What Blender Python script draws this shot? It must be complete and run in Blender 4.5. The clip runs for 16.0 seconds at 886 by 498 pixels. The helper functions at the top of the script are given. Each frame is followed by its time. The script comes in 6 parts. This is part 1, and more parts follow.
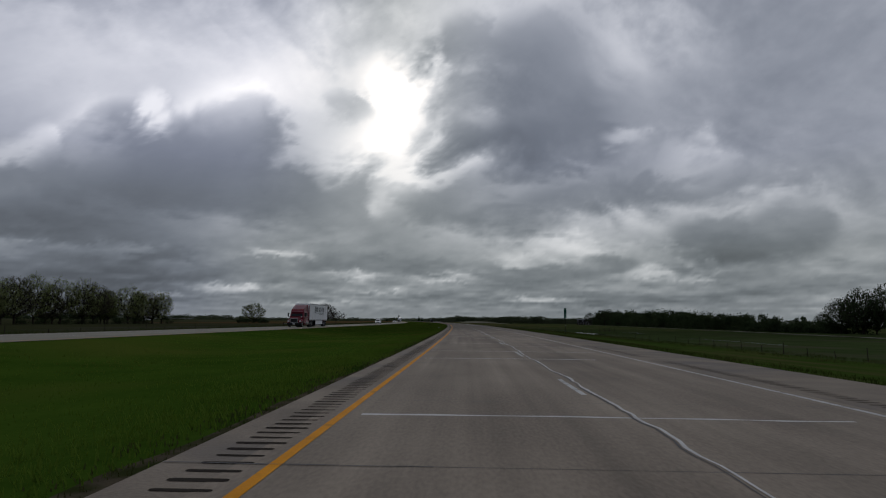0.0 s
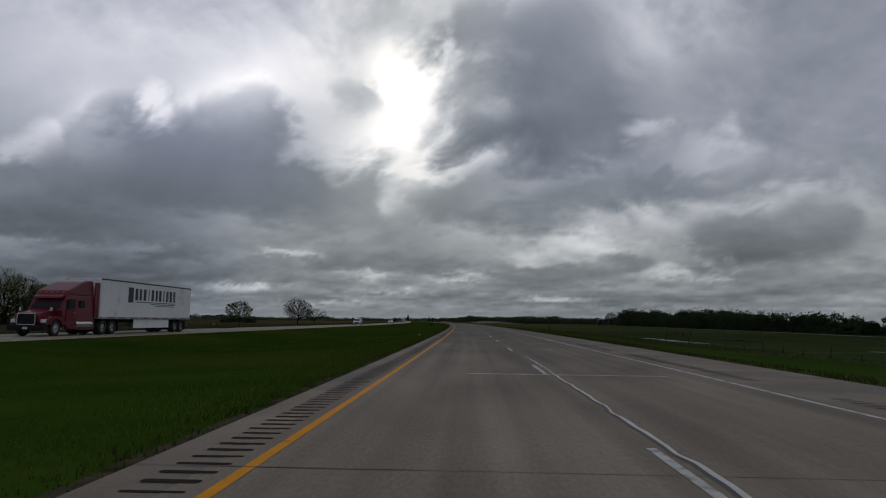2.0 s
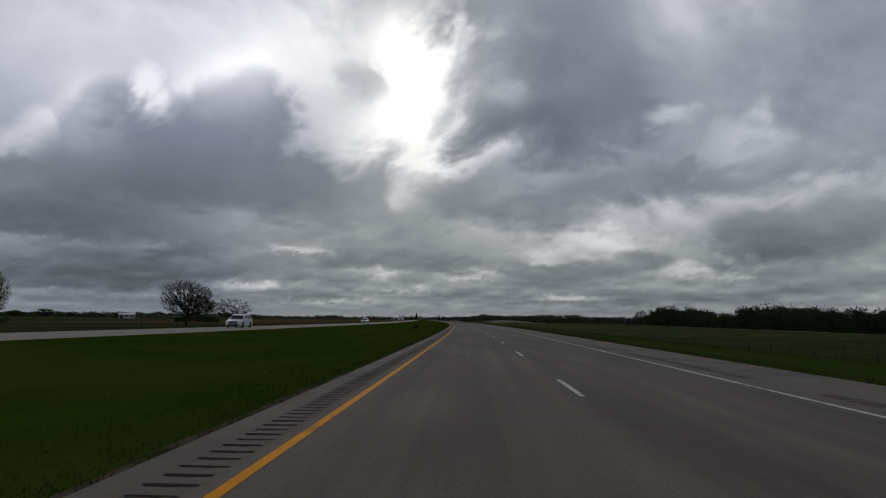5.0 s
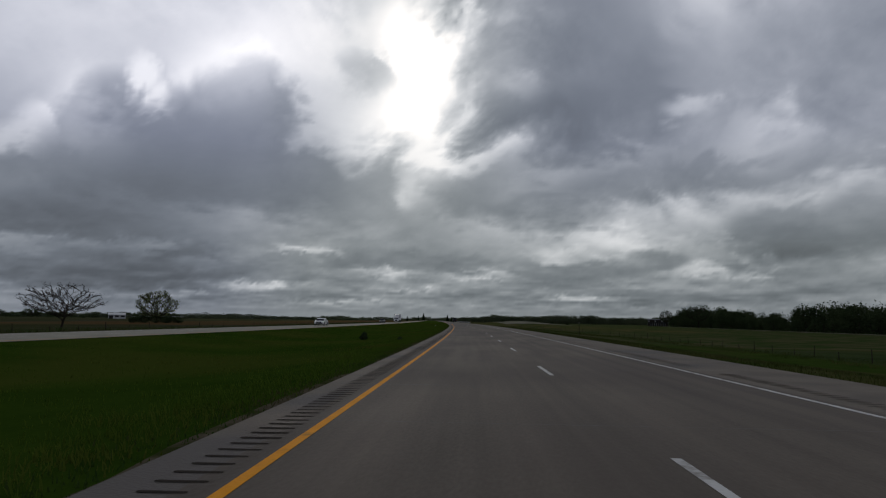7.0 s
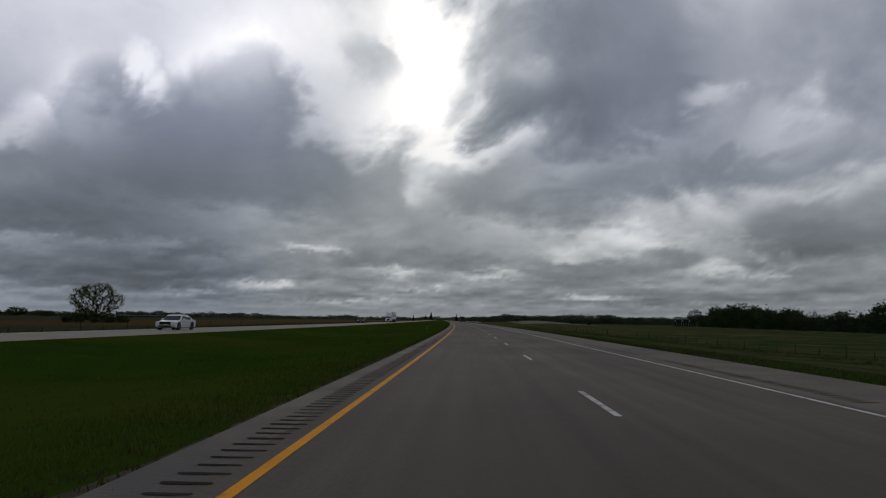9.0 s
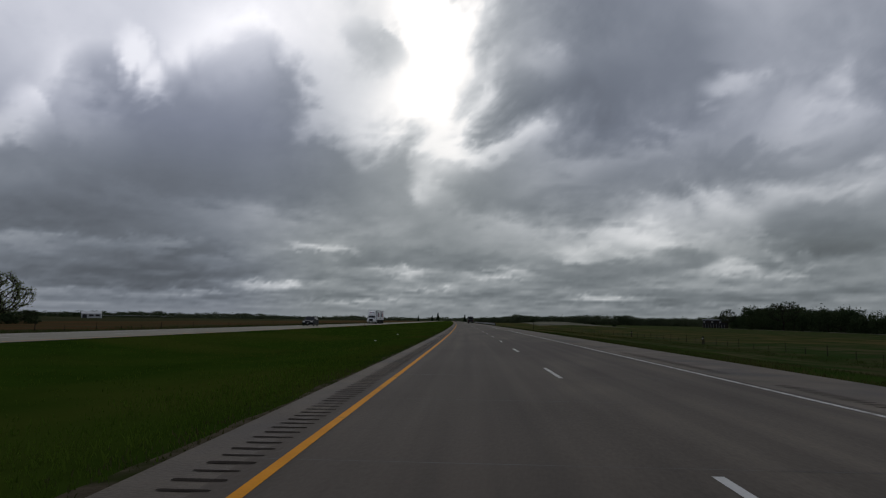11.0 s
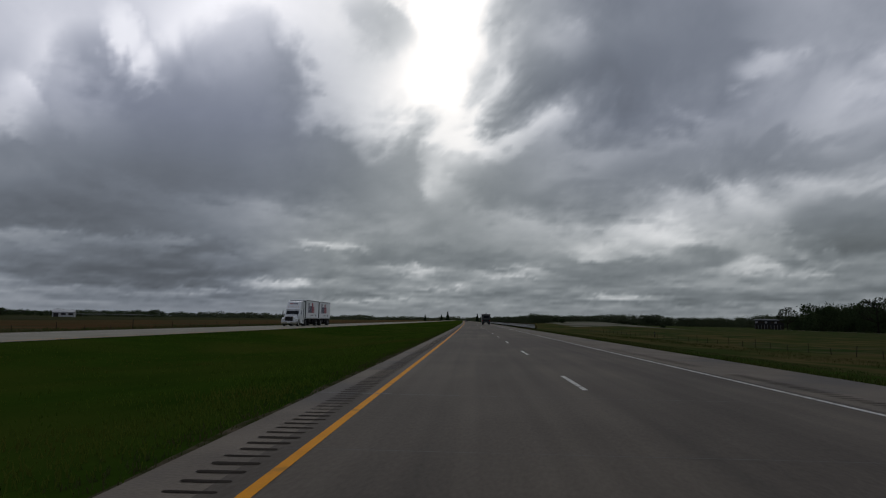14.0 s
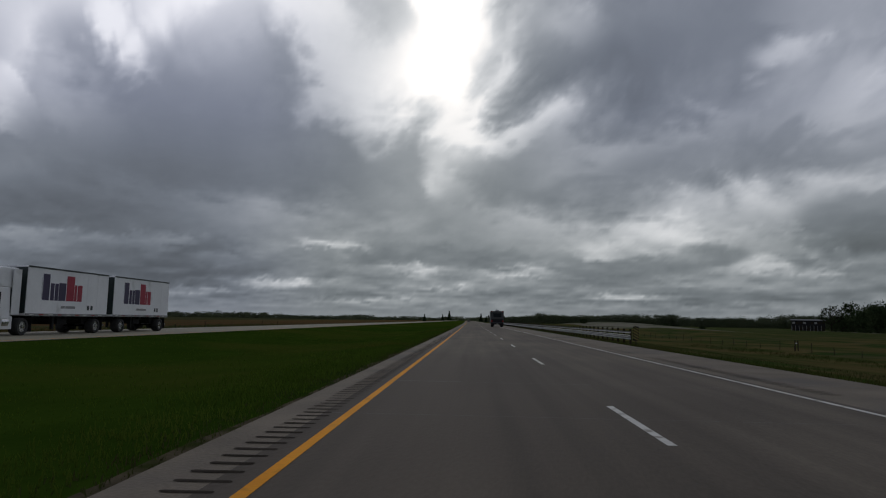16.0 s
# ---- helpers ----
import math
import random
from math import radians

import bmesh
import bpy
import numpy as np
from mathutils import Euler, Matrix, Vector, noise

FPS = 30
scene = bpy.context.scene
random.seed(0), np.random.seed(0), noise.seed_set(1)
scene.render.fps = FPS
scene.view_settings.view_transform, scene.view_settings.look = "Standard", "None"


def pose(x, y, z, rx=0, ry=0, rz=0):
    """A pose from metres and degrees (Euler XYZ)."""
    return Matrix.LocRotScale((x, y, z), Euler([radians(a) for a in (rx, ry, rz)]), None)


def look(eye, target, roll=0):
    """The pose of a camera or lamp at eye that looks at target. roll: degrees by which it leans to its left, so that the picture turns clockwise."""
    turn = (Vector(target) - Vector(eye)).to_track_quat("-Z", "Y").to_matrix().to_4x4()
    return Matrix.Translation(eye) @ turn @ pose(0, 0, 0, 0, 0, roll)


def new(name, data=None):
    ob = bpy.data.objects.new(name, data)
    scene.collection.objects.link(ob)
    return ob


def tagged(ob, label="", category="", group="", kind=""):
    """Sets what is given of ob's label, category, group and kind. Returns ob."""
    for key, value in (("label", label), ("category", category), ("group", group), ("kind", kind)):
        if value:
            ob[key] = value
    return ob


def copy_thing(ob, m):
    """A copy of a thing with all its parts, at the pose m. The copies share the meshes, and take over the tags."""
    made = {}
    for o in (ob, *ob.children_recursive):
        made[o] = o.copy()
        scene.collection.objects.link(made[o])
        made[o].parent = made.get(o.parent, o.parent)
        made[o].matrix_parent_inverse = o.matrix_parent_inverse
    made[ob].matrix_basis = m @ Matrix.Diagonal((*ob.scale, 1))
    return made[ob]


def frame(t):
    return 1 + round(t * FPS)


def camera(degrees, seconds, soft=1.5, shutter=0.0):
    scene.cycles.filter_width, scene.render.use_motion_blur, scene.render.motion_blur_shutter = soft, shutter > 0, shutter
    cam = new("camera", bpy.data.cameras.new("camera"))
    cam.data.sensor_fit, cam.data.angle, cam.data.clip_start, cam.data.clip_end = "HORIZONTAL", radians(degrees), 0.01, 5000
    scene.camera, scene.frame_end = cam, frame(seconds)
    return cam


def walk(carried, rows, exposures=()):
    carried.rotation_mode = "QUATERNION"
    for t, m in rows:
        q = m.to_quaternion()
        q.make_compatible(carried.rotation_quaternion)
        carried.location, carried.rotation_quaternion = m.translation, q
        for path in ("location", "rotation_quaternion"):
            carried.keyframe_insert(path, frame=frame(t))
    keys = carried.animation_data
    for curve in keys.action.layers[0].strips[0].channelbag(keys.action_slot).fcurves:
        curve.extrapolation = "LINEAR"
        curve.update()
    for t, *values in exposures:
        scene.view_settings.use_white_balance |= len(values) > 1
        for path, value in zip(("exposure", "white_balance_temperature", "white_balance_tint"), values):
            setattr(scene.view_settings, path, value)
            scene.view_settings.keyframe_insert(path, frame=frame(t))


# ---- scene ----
cam = camera(68.1, 16.0, soft=1.15)
EYE = 1.22
# seconds, x, y, yaw, pitch, lean to the left
ROWS = [
    (0, 1.681, 0.900, 2.338, 6.268, 0.601),
    (0.5, 1.709, 18.122, 2.504, 6.176, 0.613),
    (1, 1.657, 35.317, 2.712, 6.214, 0.625),
    (1.5, 1.549, 52.484, 3.023, 6.260, 0.638),
    (2, 1.390, 69.623, 3.423, 6.260, 0.650),
    (2.5, 1.075, 86.733, 3.624, 6.185, 0.662),
    (3, 0.699, 103.814, 3.760, 6.212, 0.674),
    (3.5, 0.269, 120.950, 3.932, 6.187, 0.687),
    (4, -0.131, 138.117, 4.076, 6.154, 0.699),
    (4.5, -0.626, 155.261, 4.312, 6.156, 0.711),
    (5.25, -1.474, 180.994, 4.663, 6.160, 0.730),
    (6, -2.452, 206.782, 5.012, 6.164, 0.748),
    (6.5, -3.170, 223.848, 5.253, 6.166, 0.760),
    (7, -3.987, 240.733, 5.414, 6.214, 0.773),
    (7.5, -4.848, 257.550, 5.618, 6.172, 0.785),
    (8, -5.774, 274.399, 5.836, 6.198, 0.797),
    (8.5, -6.755, 291.272, 6.058, 6.197, 0.809),
    (9, -7.807, 308.132, 6.295, 6.159, 0.822),
    (9.5, -8.932, 324.964, 6.503, 6.173, 0.834),
    (10.25, -10.743, 350.151, 6.800, 6.192, 0.852),
    (11, -12.693, 375.265, 7.079, 6.212, 0.871),
    (11.5, -14.065, 391.967, 7.256, 6.226, 0.883),
    (12, -15.491, 408.637, 7.434, 6.127, 0.895),
    (12.5, -16.980, 425.273, 7.673, 6.108, 0.907),
    (13, -18.469, 441.881, 7.848, 6.228, 0.920),
    (13.5, -20.011, 458.456, 8.122, 6.203, 0.932),
    (14, -21.595, 474.998, 8.164, 6.163, 0.944),
    (14.5, -23.220, 491.509, 8.235, 6.247, 0.956),
    (15, -24.806, 507.995, 8.235, 6.156, 0.969),
    (15.5, -26.420, 524.450, 8.377, 6.159, 0.981),
    (16, -28.062, 540.876, 8.456, 6.159, 0.993),
]
walk(cam, [(t, pose(x, y, EYE, 0, 0, yaw) @ pose(0, 0, 0, 90 + pitch, 0, 0) @ pose(0, 0, 0, 0, 0, lean)) for t, x, y, yaw, pitch, lean in ROWS],
     exposures=((0.0, -0.13), (1.2, -0.15), (2.5, -0.18), (4.0, -0.1), (9.0, -0.08), (16.0, -0.12)))

# ---- sky, sun ----
SUN_AZ, SUN_EL = -7.0, 26.0
world = bpy.data.worlds.new("world")
scene.world = world
world.use_nodes = True
wn = world.node_tree.nodes
sky = wn.new("ShaderNodeTexSky")
sky.sky_type, sky.sun_disc = "NISHITA", False
sky.sun_elevation, sky.sun_rotation = radians(SUN_EL), radians(SUN_AZ)
world.node_tree.links.new(sky.outputs[0], wn["Background"].inputs[0])
wn["Background"].inputs[1].default_value = 0.08
sun = new("sun", bpy.data.lights.new("sun", "SUN"))
sun.data.energy, sun.data.angle, sun.data.color = 0.8, radians(14), (1.0, 0.95, 0.88)
sun.matrix_world = look((0, 0, 0), (-math.sin(radians(SUN_AZ)) * math.cos(radians(SUN_EL)), -math.cos(radians(SUN_AZ)) * math.cos(radians(SUN_EL)), -math.sin(radians(SUN_EL))))

# ---- noise in plain numpy ----
TABLE = np.random.RandomState(7).rand(256, 256)


def value_noise(x, y):
    xi, yi = np.floor(x).astype(int), np.floor(y).astype(int)
    fx, fy = x - xi, y - yi
    fx, fy = fx * fx * fx * (fx * (fx * 6 - 15) + 10), fy * fy * fy * (fy * (fy * 6 - 15) + 10)
    a, b = TABLE[xi % 256, yi % 256], TABLE[(xi + 1) % 256, yi % 256]
    c, d = TABLE[xi % 256, (yi + 1) % 256], TABLE[(xi + 1) % 256, (yi + 1) % 256]
    return (a * (1 - fx) + b * fx) * (1 - fy) + (c * (1 - fx) + d * fx) * fy


def fbm(x, y, octaves=5, gain=0.5):
    total, amp, norm = 0.0, 1.0, 0.0
    for i in range(octaves):
        total = total + amp * value_noise(x * 2.03 ** i + 17.3 * i, y * 2.03 ** i - 9.1 * i)
        norm += amp
        amp *= gain
    return total / norm


# ---- materials ----
def nodes_of(name):
    m = bpy.data.materials.new(name)
    m.use_nodes = True
    return m, m.node_tree.nodes, m.node_tree.links, m.node_tree.nodes["Principled BSDF"]


def surface(name, dark, light, rough=0.8, scale=2.0, fine=30.0, bump=0.2, metal=0.0, patch=None, patch_scale=0.2, patch_amount=0.5, coat=0.0, stretch=(1, 1, 1), vary=0.0, shine=0.5, light_drift=None):
    """A surface with colour at two scales, an optional third colour in patches, and fine relief; light_drift: (y from,
    y to, value from, value to), the ground's change of light along the way put into its colour.
    """
    m, n, l, b = nodes_of(name)
    co = n.new("ShaderNodeTexCoord")
    mp = n.new("ShaderNodeMapping")
    mp.inputs["Scale"].default_value = stretch
    l.new(co.outputs["Object"], mp.inputs["Vector"])

    def tex(s, detail):
        t = n.new("ShaderNodeTexNoise")
        t.inputs["Scale"].default_value, t.inputs["Detail"].default_value = s, detail
        l.new(mp.outputs[0], t.inputs["Vector"])
        return t

    def mix(kind="MIX"):
        x = n.new("ShaderNodeMix")
        x.data_type, x.blend_type = "RGBA", kind
        return x

    def ramp(t, lo, hi):
        r = n.new("ShaderNodeMapRange")
        r.inputs["From Min"].default_value, r.inputs["From Max"].default_value = lo, hi
        l.new(t.outputs[0], r.inputs["Value"])
        return r
    big, small = tex(scale, 4), tex(fine, 3)
    add = n.new("ShaderNodeMath")
    add.operation = "MULTIPLY_ADD"
    l.new(small.outputs[0], add.inputs[0])
    add.inputs[1].default_value = 0.5
    l.new(big.outputs[0], add.inputs[2])
    base = mix()
    l.new(ramp(add, 0.5, 1.0).outputs[0], base.inputs[0])
    base.inputs[6].default_value, base.inputs[7].default_value = (*dark, 1), (*light, 1)
    out = base
    if patch:
        pt = mix()
        l.new(ramp(tex(patch_scale, 4), 0.62 - 0.3 * patch_amount, 0.72 - 0.2 * patch_amount).outputs[0], pt.inputs[0])
        l.new(out.outputs[2], pt.inputs[6])
        pt.inputs[7].default_value = (*patch, 1)
        out = pt
    if vary:
        info, hsv = n.new("ShaderNodeObjectInfo"), n.new("ShaderNodeHueSaturation")
        mr = n.new("ShaderNodeMapRange")
        mr.inputs["To Min"].default_value, mr.inputs["To Max"].default_value = 1 - vary, 1 + vary
        l.new(info.outputs["Random"], mr.inputs["Value"])
        l.new(mr.outputs[0], hsv.inputs["Value"])
        l.new(out.outputs[2], hsv.inputs["Color"])
        l.new(hsv.outputs[0], b.inputs["Base Color"])
    else:
        l.new(out.outputs[2], b.inputs["Base Color"])
    # light on the ground dims along y; painted into the base colour
    if light_drift:
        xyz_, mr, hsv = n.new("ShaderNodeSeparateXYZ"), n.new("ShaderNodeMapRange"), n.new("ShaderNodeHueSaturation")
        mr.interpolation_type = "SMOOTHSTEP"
        for key, value in zip(("From Min", "From Max", "To Min", "To Max"), light_drift):
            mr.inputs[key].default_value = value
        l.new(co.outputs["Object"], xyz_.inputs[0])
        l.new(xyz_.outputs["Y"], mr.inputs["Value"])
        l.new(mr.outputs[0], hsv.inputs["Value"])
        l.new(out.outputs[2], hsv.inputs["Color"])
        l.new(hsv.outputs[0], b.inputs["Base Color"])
    b.inputs["Roughness"].default_value, b.inputs["Metallic"].default_value = rough, metal
    b.inputs["Specular IOR Level"].default_value = shine
    b.inputs["Coat Weight"].default_value = coat
    if bump:
        bm_ = n.new("ShaderNodeBump")
        bm_.inputs["Strength"].default_value, bm_.inputs["Distance"].default_value = bump, 0.02
        l.new(small.outputs[0], bm_.inputs["Height"])
        l.new(bm_.outputs[0], b.inputs["Normal"])
    return m


concrete = surface("concrete_pavement", (0.0755, 0.0603, 0.0446), (0.1441, 0.1176, 0.0873), 0.77, 0.5, 26, 0.35, patch=(0.084, 0.066, 0.05), patch_scale=0.1, patch_amount=0.4, shine=0.16, stretch=(1, 0.3, 1))
n, l = concrete.node_tree.nodes, concrete.node_tree.links
b = n["Principled BSDF"]
source = b.inputs["Base Color"].links[0].from_socket
# old pavement starts paler; this fade also paints in the light dimming onward
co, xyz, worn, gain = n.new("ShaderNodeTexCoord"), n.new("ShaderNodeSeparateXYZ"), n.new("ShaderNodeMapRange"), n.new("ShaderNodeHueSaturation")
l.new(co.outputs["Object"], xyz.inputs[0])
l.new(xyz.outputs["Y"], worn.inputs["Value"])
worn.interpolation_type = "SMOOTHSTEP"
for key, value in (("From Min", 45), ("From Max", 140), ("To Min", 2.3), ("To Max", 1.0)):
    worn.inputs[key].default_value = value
# tyre-worn streaks that follow the lanes
across, down, lane, streak, worn2, both = (n.new("ShaderNode" + k_) for k_ in ("Attribute", "Attribute", "CombineXYZ", "TexNoise", "MapRange", "Math"))
across.attribute_name, down.attribute_name = "across", "down"
for i_, (at_, f_) in enumerate(((across, 2.2), (down, 0.035))):
    mul = n.new("ShaderNodeMath")
    mul.operation = "MULTIPLY"
    l.new(at_.outputs["Fac"], mul.inputs[0])
    mul.inputs[1].default_value = f_
    l.new(mul.outputs[0], lane.inputs[i_])
l.new(lane.outputs[0], streak.inputs["Vector"])
streak.inputs["Scale"].default_value, streak.inputs["Detail"].default_value = 1.0, 5
l.new(streak.outputs[0], worn2.inputs["Value"])
for key, value in (("From Min", 0.3), ("From Max", 0.7), ("To Min", 0.8), ("To Max", 1.2)):
    worn2.inputs[key].default_value = value
both.operation = "MULTIPLY"
# further down the road the dimmer light is put into the colour
dimming, dimmed = n.new("ShaderNodeMapRange"), n.new("ShaderNodeMath")
dimming.interpolation_type, dimmed.operation = "SMOOTHSTEP", "MULTIPLY"
l.new(down.outputs["Fac"], dimming.inputs["Value"])
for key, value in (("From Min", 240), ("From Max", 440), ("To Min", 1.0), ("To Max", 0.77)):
    dimming.inputs[key].default_value = value
l.new(worn2.outputs[0], dimmed.inputs[0])
l.new(dimming.outputs[0], dimmed.inputs[1])
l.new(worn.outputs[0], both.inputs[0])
l.new(dimmed.outputs[0], both.inputs[1])
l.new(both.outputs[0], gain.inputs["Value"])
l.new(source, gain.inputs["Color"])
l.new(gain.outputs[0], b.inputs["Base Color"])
shoulder_mat = surface("shoulder_asphalt", (0.114, 0.092, 0.067), (0.202, 0.164, 0.12), 0.75, 0.6, 24, 0.5, patch=(0.108, 0.092, 0.077), patch_scale=0.25, patch_amount=0.4, shine=0.2, light_drift=(60, 170, 1.4, 0.78))
opposite_mat = surface("opposite_pavement", (0.185, 0.17, 0.125), (0.26, 0.242, 0.182), 0.8, 0.4, 10, 0.2, shine=0.15)
groove_mat = surface("dark_groove", (0.032, 0.027, 0.022), (0.056, 0.048, 0.04), 0.95, 3, 40, 0.3, shine=0.0)
groove_pale_mat = surface("pale_groove", (0.08, 0.068, 0.056), (0.12, 0.104, 0.086), 0.95, 3, 40, 0.3, shine=0.0)
yellow = surface("yellow_paint", (0.6, 0.232, 0.001), (0.76, 0.305, 0.002), 0.7, 1.5, 25, 0.1, patch=(0.38, 0.17, 0.02), patch_scale=2.0, patch_amount=0.15, shine=0.1)
white = surface("white_road_paint", (0.44, 0.425, 0.39), (0.6, 0.585, 0.54), 0.7, 1.5, 25, 0.1, patch=(0.24, 0.22, 0.19), patch_scale=4.0, patch_amount=0.35, shine=0.2)
sealant = surface("pale_sealant", (0.46, 0.44, 0.4), (0.66, 0.635, 0.585), 0.7, 2, 30, 0.1)
tar = surface("crack_tar", (0.035, 0.032, 0.03), (0.06, 0.055, 0.05), 0.6, 2, 30, 0.1)
grass_soil = surface("meadow", (0.018, 0.039, 0.004), (0.032, 0.058, 0.007), 0.95, 0.3, 6, 0.6, patch=(0.042, 0.056, 0.009), patch_scale=0.07, patch_amount=0.5, shine=0.0, light_drift=(50, 110, 1.5, 0.86))
stubble = surface("reddish_stubble", (0.052, 0.032, 0.014), (0.088, 0.054, 0.026), 0.95, 0.1, 3, 0.6, patch=(0.05, 0.048, 0.022), patch_scale=0.015, patch_amount=0.5, shine=0.0)
verge_soil = surface("verge_meadow", (0.019, 0.036, 0.006), (0.036, 0.056, 0.011), 0.95, 0.3, 6, 0.6, patch=(0.046, 0.048, 0.016), patch_scale=0.06, patch_amount=0.45, shine=0.0, light_drift=(90, 170, 1.4, 1.0))
wet_meadow = surface("wet_meadow", (0.022, 0.034, 0.011), (0.042, 0.056, 0.02), 0.95, 0.12, 3, 0.6, patch=(0.044, 0.044, 0.024), patch_scale=0.03, patch_amount=0.3, shine=0.0, light_drift=(110, 230, 1.35, 0.95))
track_soil = surface("pale_track", (0.12, 0.115, 0.09), (0.18, 0.17, 0.135), 0.95, 0.3, 5, 0.4, patch=(0.06, 0.068, 0.035), patch_scale=0.06, patch_amount=0.4, shine=0.0)
left_soil = surface("olive_pasture", (0.024, 0.028, 0.012), (0.042, 0.044, 0.019), 0.95, 0.1, 3, 0.6, patch=(0.046, 0.044, 0.03), patch_scale=0.02, patch_amount=0.4, shine=0.0)
field_soil = surface("dry_field", (0.042, 0.044, 0.018), (0.074, 0.066, 0.031), 0.95, 0.1, 3, 0.6, patch=(0.026, 0.045, 0.012), patch_scale=0.16, patch_amount=0.7, shine=0.0)
tawny = surface("tawny_grass", (0.058, 0.049, 0.019), (0.095, 0.076, 0.032), 0.95, 0.2, 4, 0.6, patch=(0.036, 0.048, 0.014), patch_scale=0.1, patch_amount=0.6, shine=0.0)
blade_mat = surface("grass_blades", (0.05, 0.09, 0.01), (0.08, 0.125, 0.017), 0.85, 0.4, 5, 0.0, patch=(0.085, 0.092, 0.018), patch_scale=0.1, patch_amount=0.35, shine=0.0, light_drift=(50, 110, 1.35, 0.88))
straw_mat = surface("dry_grass_blades", (0.05, 0.05, 0.019), (0.08, 0.076, 0.03), 0.9, 0.4, 5, 0.0, patch=(0.03, 0.06, 0.012), patch_scale=0.2, patch_amount=0.6, shine=0.0)
edge_soil = surface("bare_soil", (0.05, 0.042, 0.027), (0.095, 0.078, 0.052), 0.95, 2.0, 30, 0.6, patch=(0.03, 0.036, 0.012), patch_scale=1.5, patch_amount=0.5, shine=0.0)
bark = surface("bark", (0.016, 0.013, 0.011), (0.04, 0.033, 0.027), 0.9, 2, 20, 0.5, shine=0.0)
leaf_spring = surface("spring_leaves", (0.11, 0.132, 0.046), (0.21, 0.24, 0.09), 0.8, 0.5, 4, 0.0, shine=0.0)
leaf_lone = surface("grey_spring_leaves", (0.08, 0.1, 0.04), (0.15, 0.175, 0.075), 0.8, 0.5, 4, 0.0, shine=0.0)
leaf_bud = surface("budding_twigs", (0.06, 0.056, 0.036), (0.1, 0.095, 0.06), 0.85, 0.5, 4, 0.0, shine=0.0)
leaf_dark = surface("woodland_leaves", (0.021, 0.034, 0.016), (0.052, 0.07, 0.031), 0.85, 0.08, 1.5, 0.0, shine=0.0)
conifer_mat = surface("conifer_needles", (0.01, 0.02, 0.01), (0.022, 0.038, 0.016), 0.85, 0.5, 4, 0.0, shine=0.0)
# distance haze is painted into this paler, greyer foliage colour
far_mat = surface("hazed_far_woodland", (0.055, 0.068, 0.043), (0.095, 0.112, 0.064), 0.9, 0.01, 0.1, 0.0, shine=0.0)

for leafy in (leaf_spring, leaf_lone, leaf_bud, leaf_dark, far_mat, blade_mat, straw_mat):
    # thin leaves let light through
    n, l = leafy.node_tree.nodes, leafy.node_tree.links
    b, back, mx = n["Principled BSDF"], n.new("ShaderNodeBsdfTranslucent"), n.new("ShaderNodeMixShader")
    l.new(b.inputs["Base Color"].links[0].from_socket, back.inputs["Color"])
    mx.inputs[0].default_value = 0.4
    l.new(b.outputs[0], mx.inputs[1])
    l.new(back.outputs[0], mx.inputs[2])
    l.new(mx.outputs[0], n["Material Output"].inputs[0])

# ---- helpers for things ----


def part(name, bm, material, parent=None, label="", smooth=False):
    """One mesh object out of a bmesh, under its thing."""
    me = bpy.data.meshes.new(name)
    bm.to_mesh(me)
    bm.free()
    return mesh_part(name, me, material, parent, label, smooth)


def mesh_part(name, me, material, parent=None, label="", smooth=False):
    for m in (material if isinstance(material, (list, tuple)) else [material]):
        me.materials.append(m)
    if smooth:
        me.shade_smooth()
    ob = new(name, me)
    if parent is not None:
        ob.parent = parent
    if label:
        tagged(ob, label)
    return ob


def sheet(name, verts, faces, material, parent=None, label="", smooth=False, slots=None):
    me = bpy.data.meshes.new(name)
    me.from_pydata([tuple(v) for v in verts], [], [tuple(f) for f in faces])
    ob = mesh_part(name, me, material, parent, label, smooth)
    if slots is not None:
        me.polygons.foreach_set("material_index", np.asarray(slots, dtype=np.int32))
    me.update()
    return ob


def thing(name, label, category, at=(0, 0, 0), turn=0.0, group="", kind=""):
    """An Empty that holds a thing's parts."""
    ob = new(name)
    ob.empty_display_size = 0.2
    ob.matrix_world = pose(at[0], at[1], at[2], 0, 0, turn)
    return tagged(ob, label, category, group, kind)


def box_into(bm, x0, x1, y0, y1, z0, z1, bevel=0.0, taper=None):
    """A box added to bm; taper=(dx, dy) draws its top in."""
    r = bmesh.ops.create_cube(bm, size=1.0)
    for v in r["verts"]:
        top = v.co.z > 0
        tx, ty = (taper if taper and top else (0, 0))
        v.co = Vector(((x0 + x1) / 2 + v.co.x * (x1 - x0 - 2 * tx), (y0 + y1) / 2 + v.co.y * (y1 - y0 - 2 * ty), z1 if top else z0))
    if bevel:
        edges = list({e for v in r["verts"] for e in v.link_edges})
        bmesh.ops.bevel(bm, geom=edges, offset=bevel, segments=2, affect="EDGES", profile=0.6)
    return bm


def box(*a, **k):
    return box_into(bmesh.new(), *a, **k)


def rod_into(bm, p, q, r0, r1=None, sides=8):
    """A tapered rod from p to q."""
    p, q = Vector(p), Vector(q)
    r1 = r0 if r1 is None else r1
    m = Matrix.Translation((p + q) / 2) @ (q - p).to_track_quat("Z", "Y").to_matrix().to_4x4()
    bmesh.ops.create_cone(bm, cap_ends=True, segments=sides, radius1=r0, radius2=r1, depth=(q - p).length, matrix=m)
    return bm


def rod(*a, **k):
    return rod_into(bmesh.new(), *a, **k)


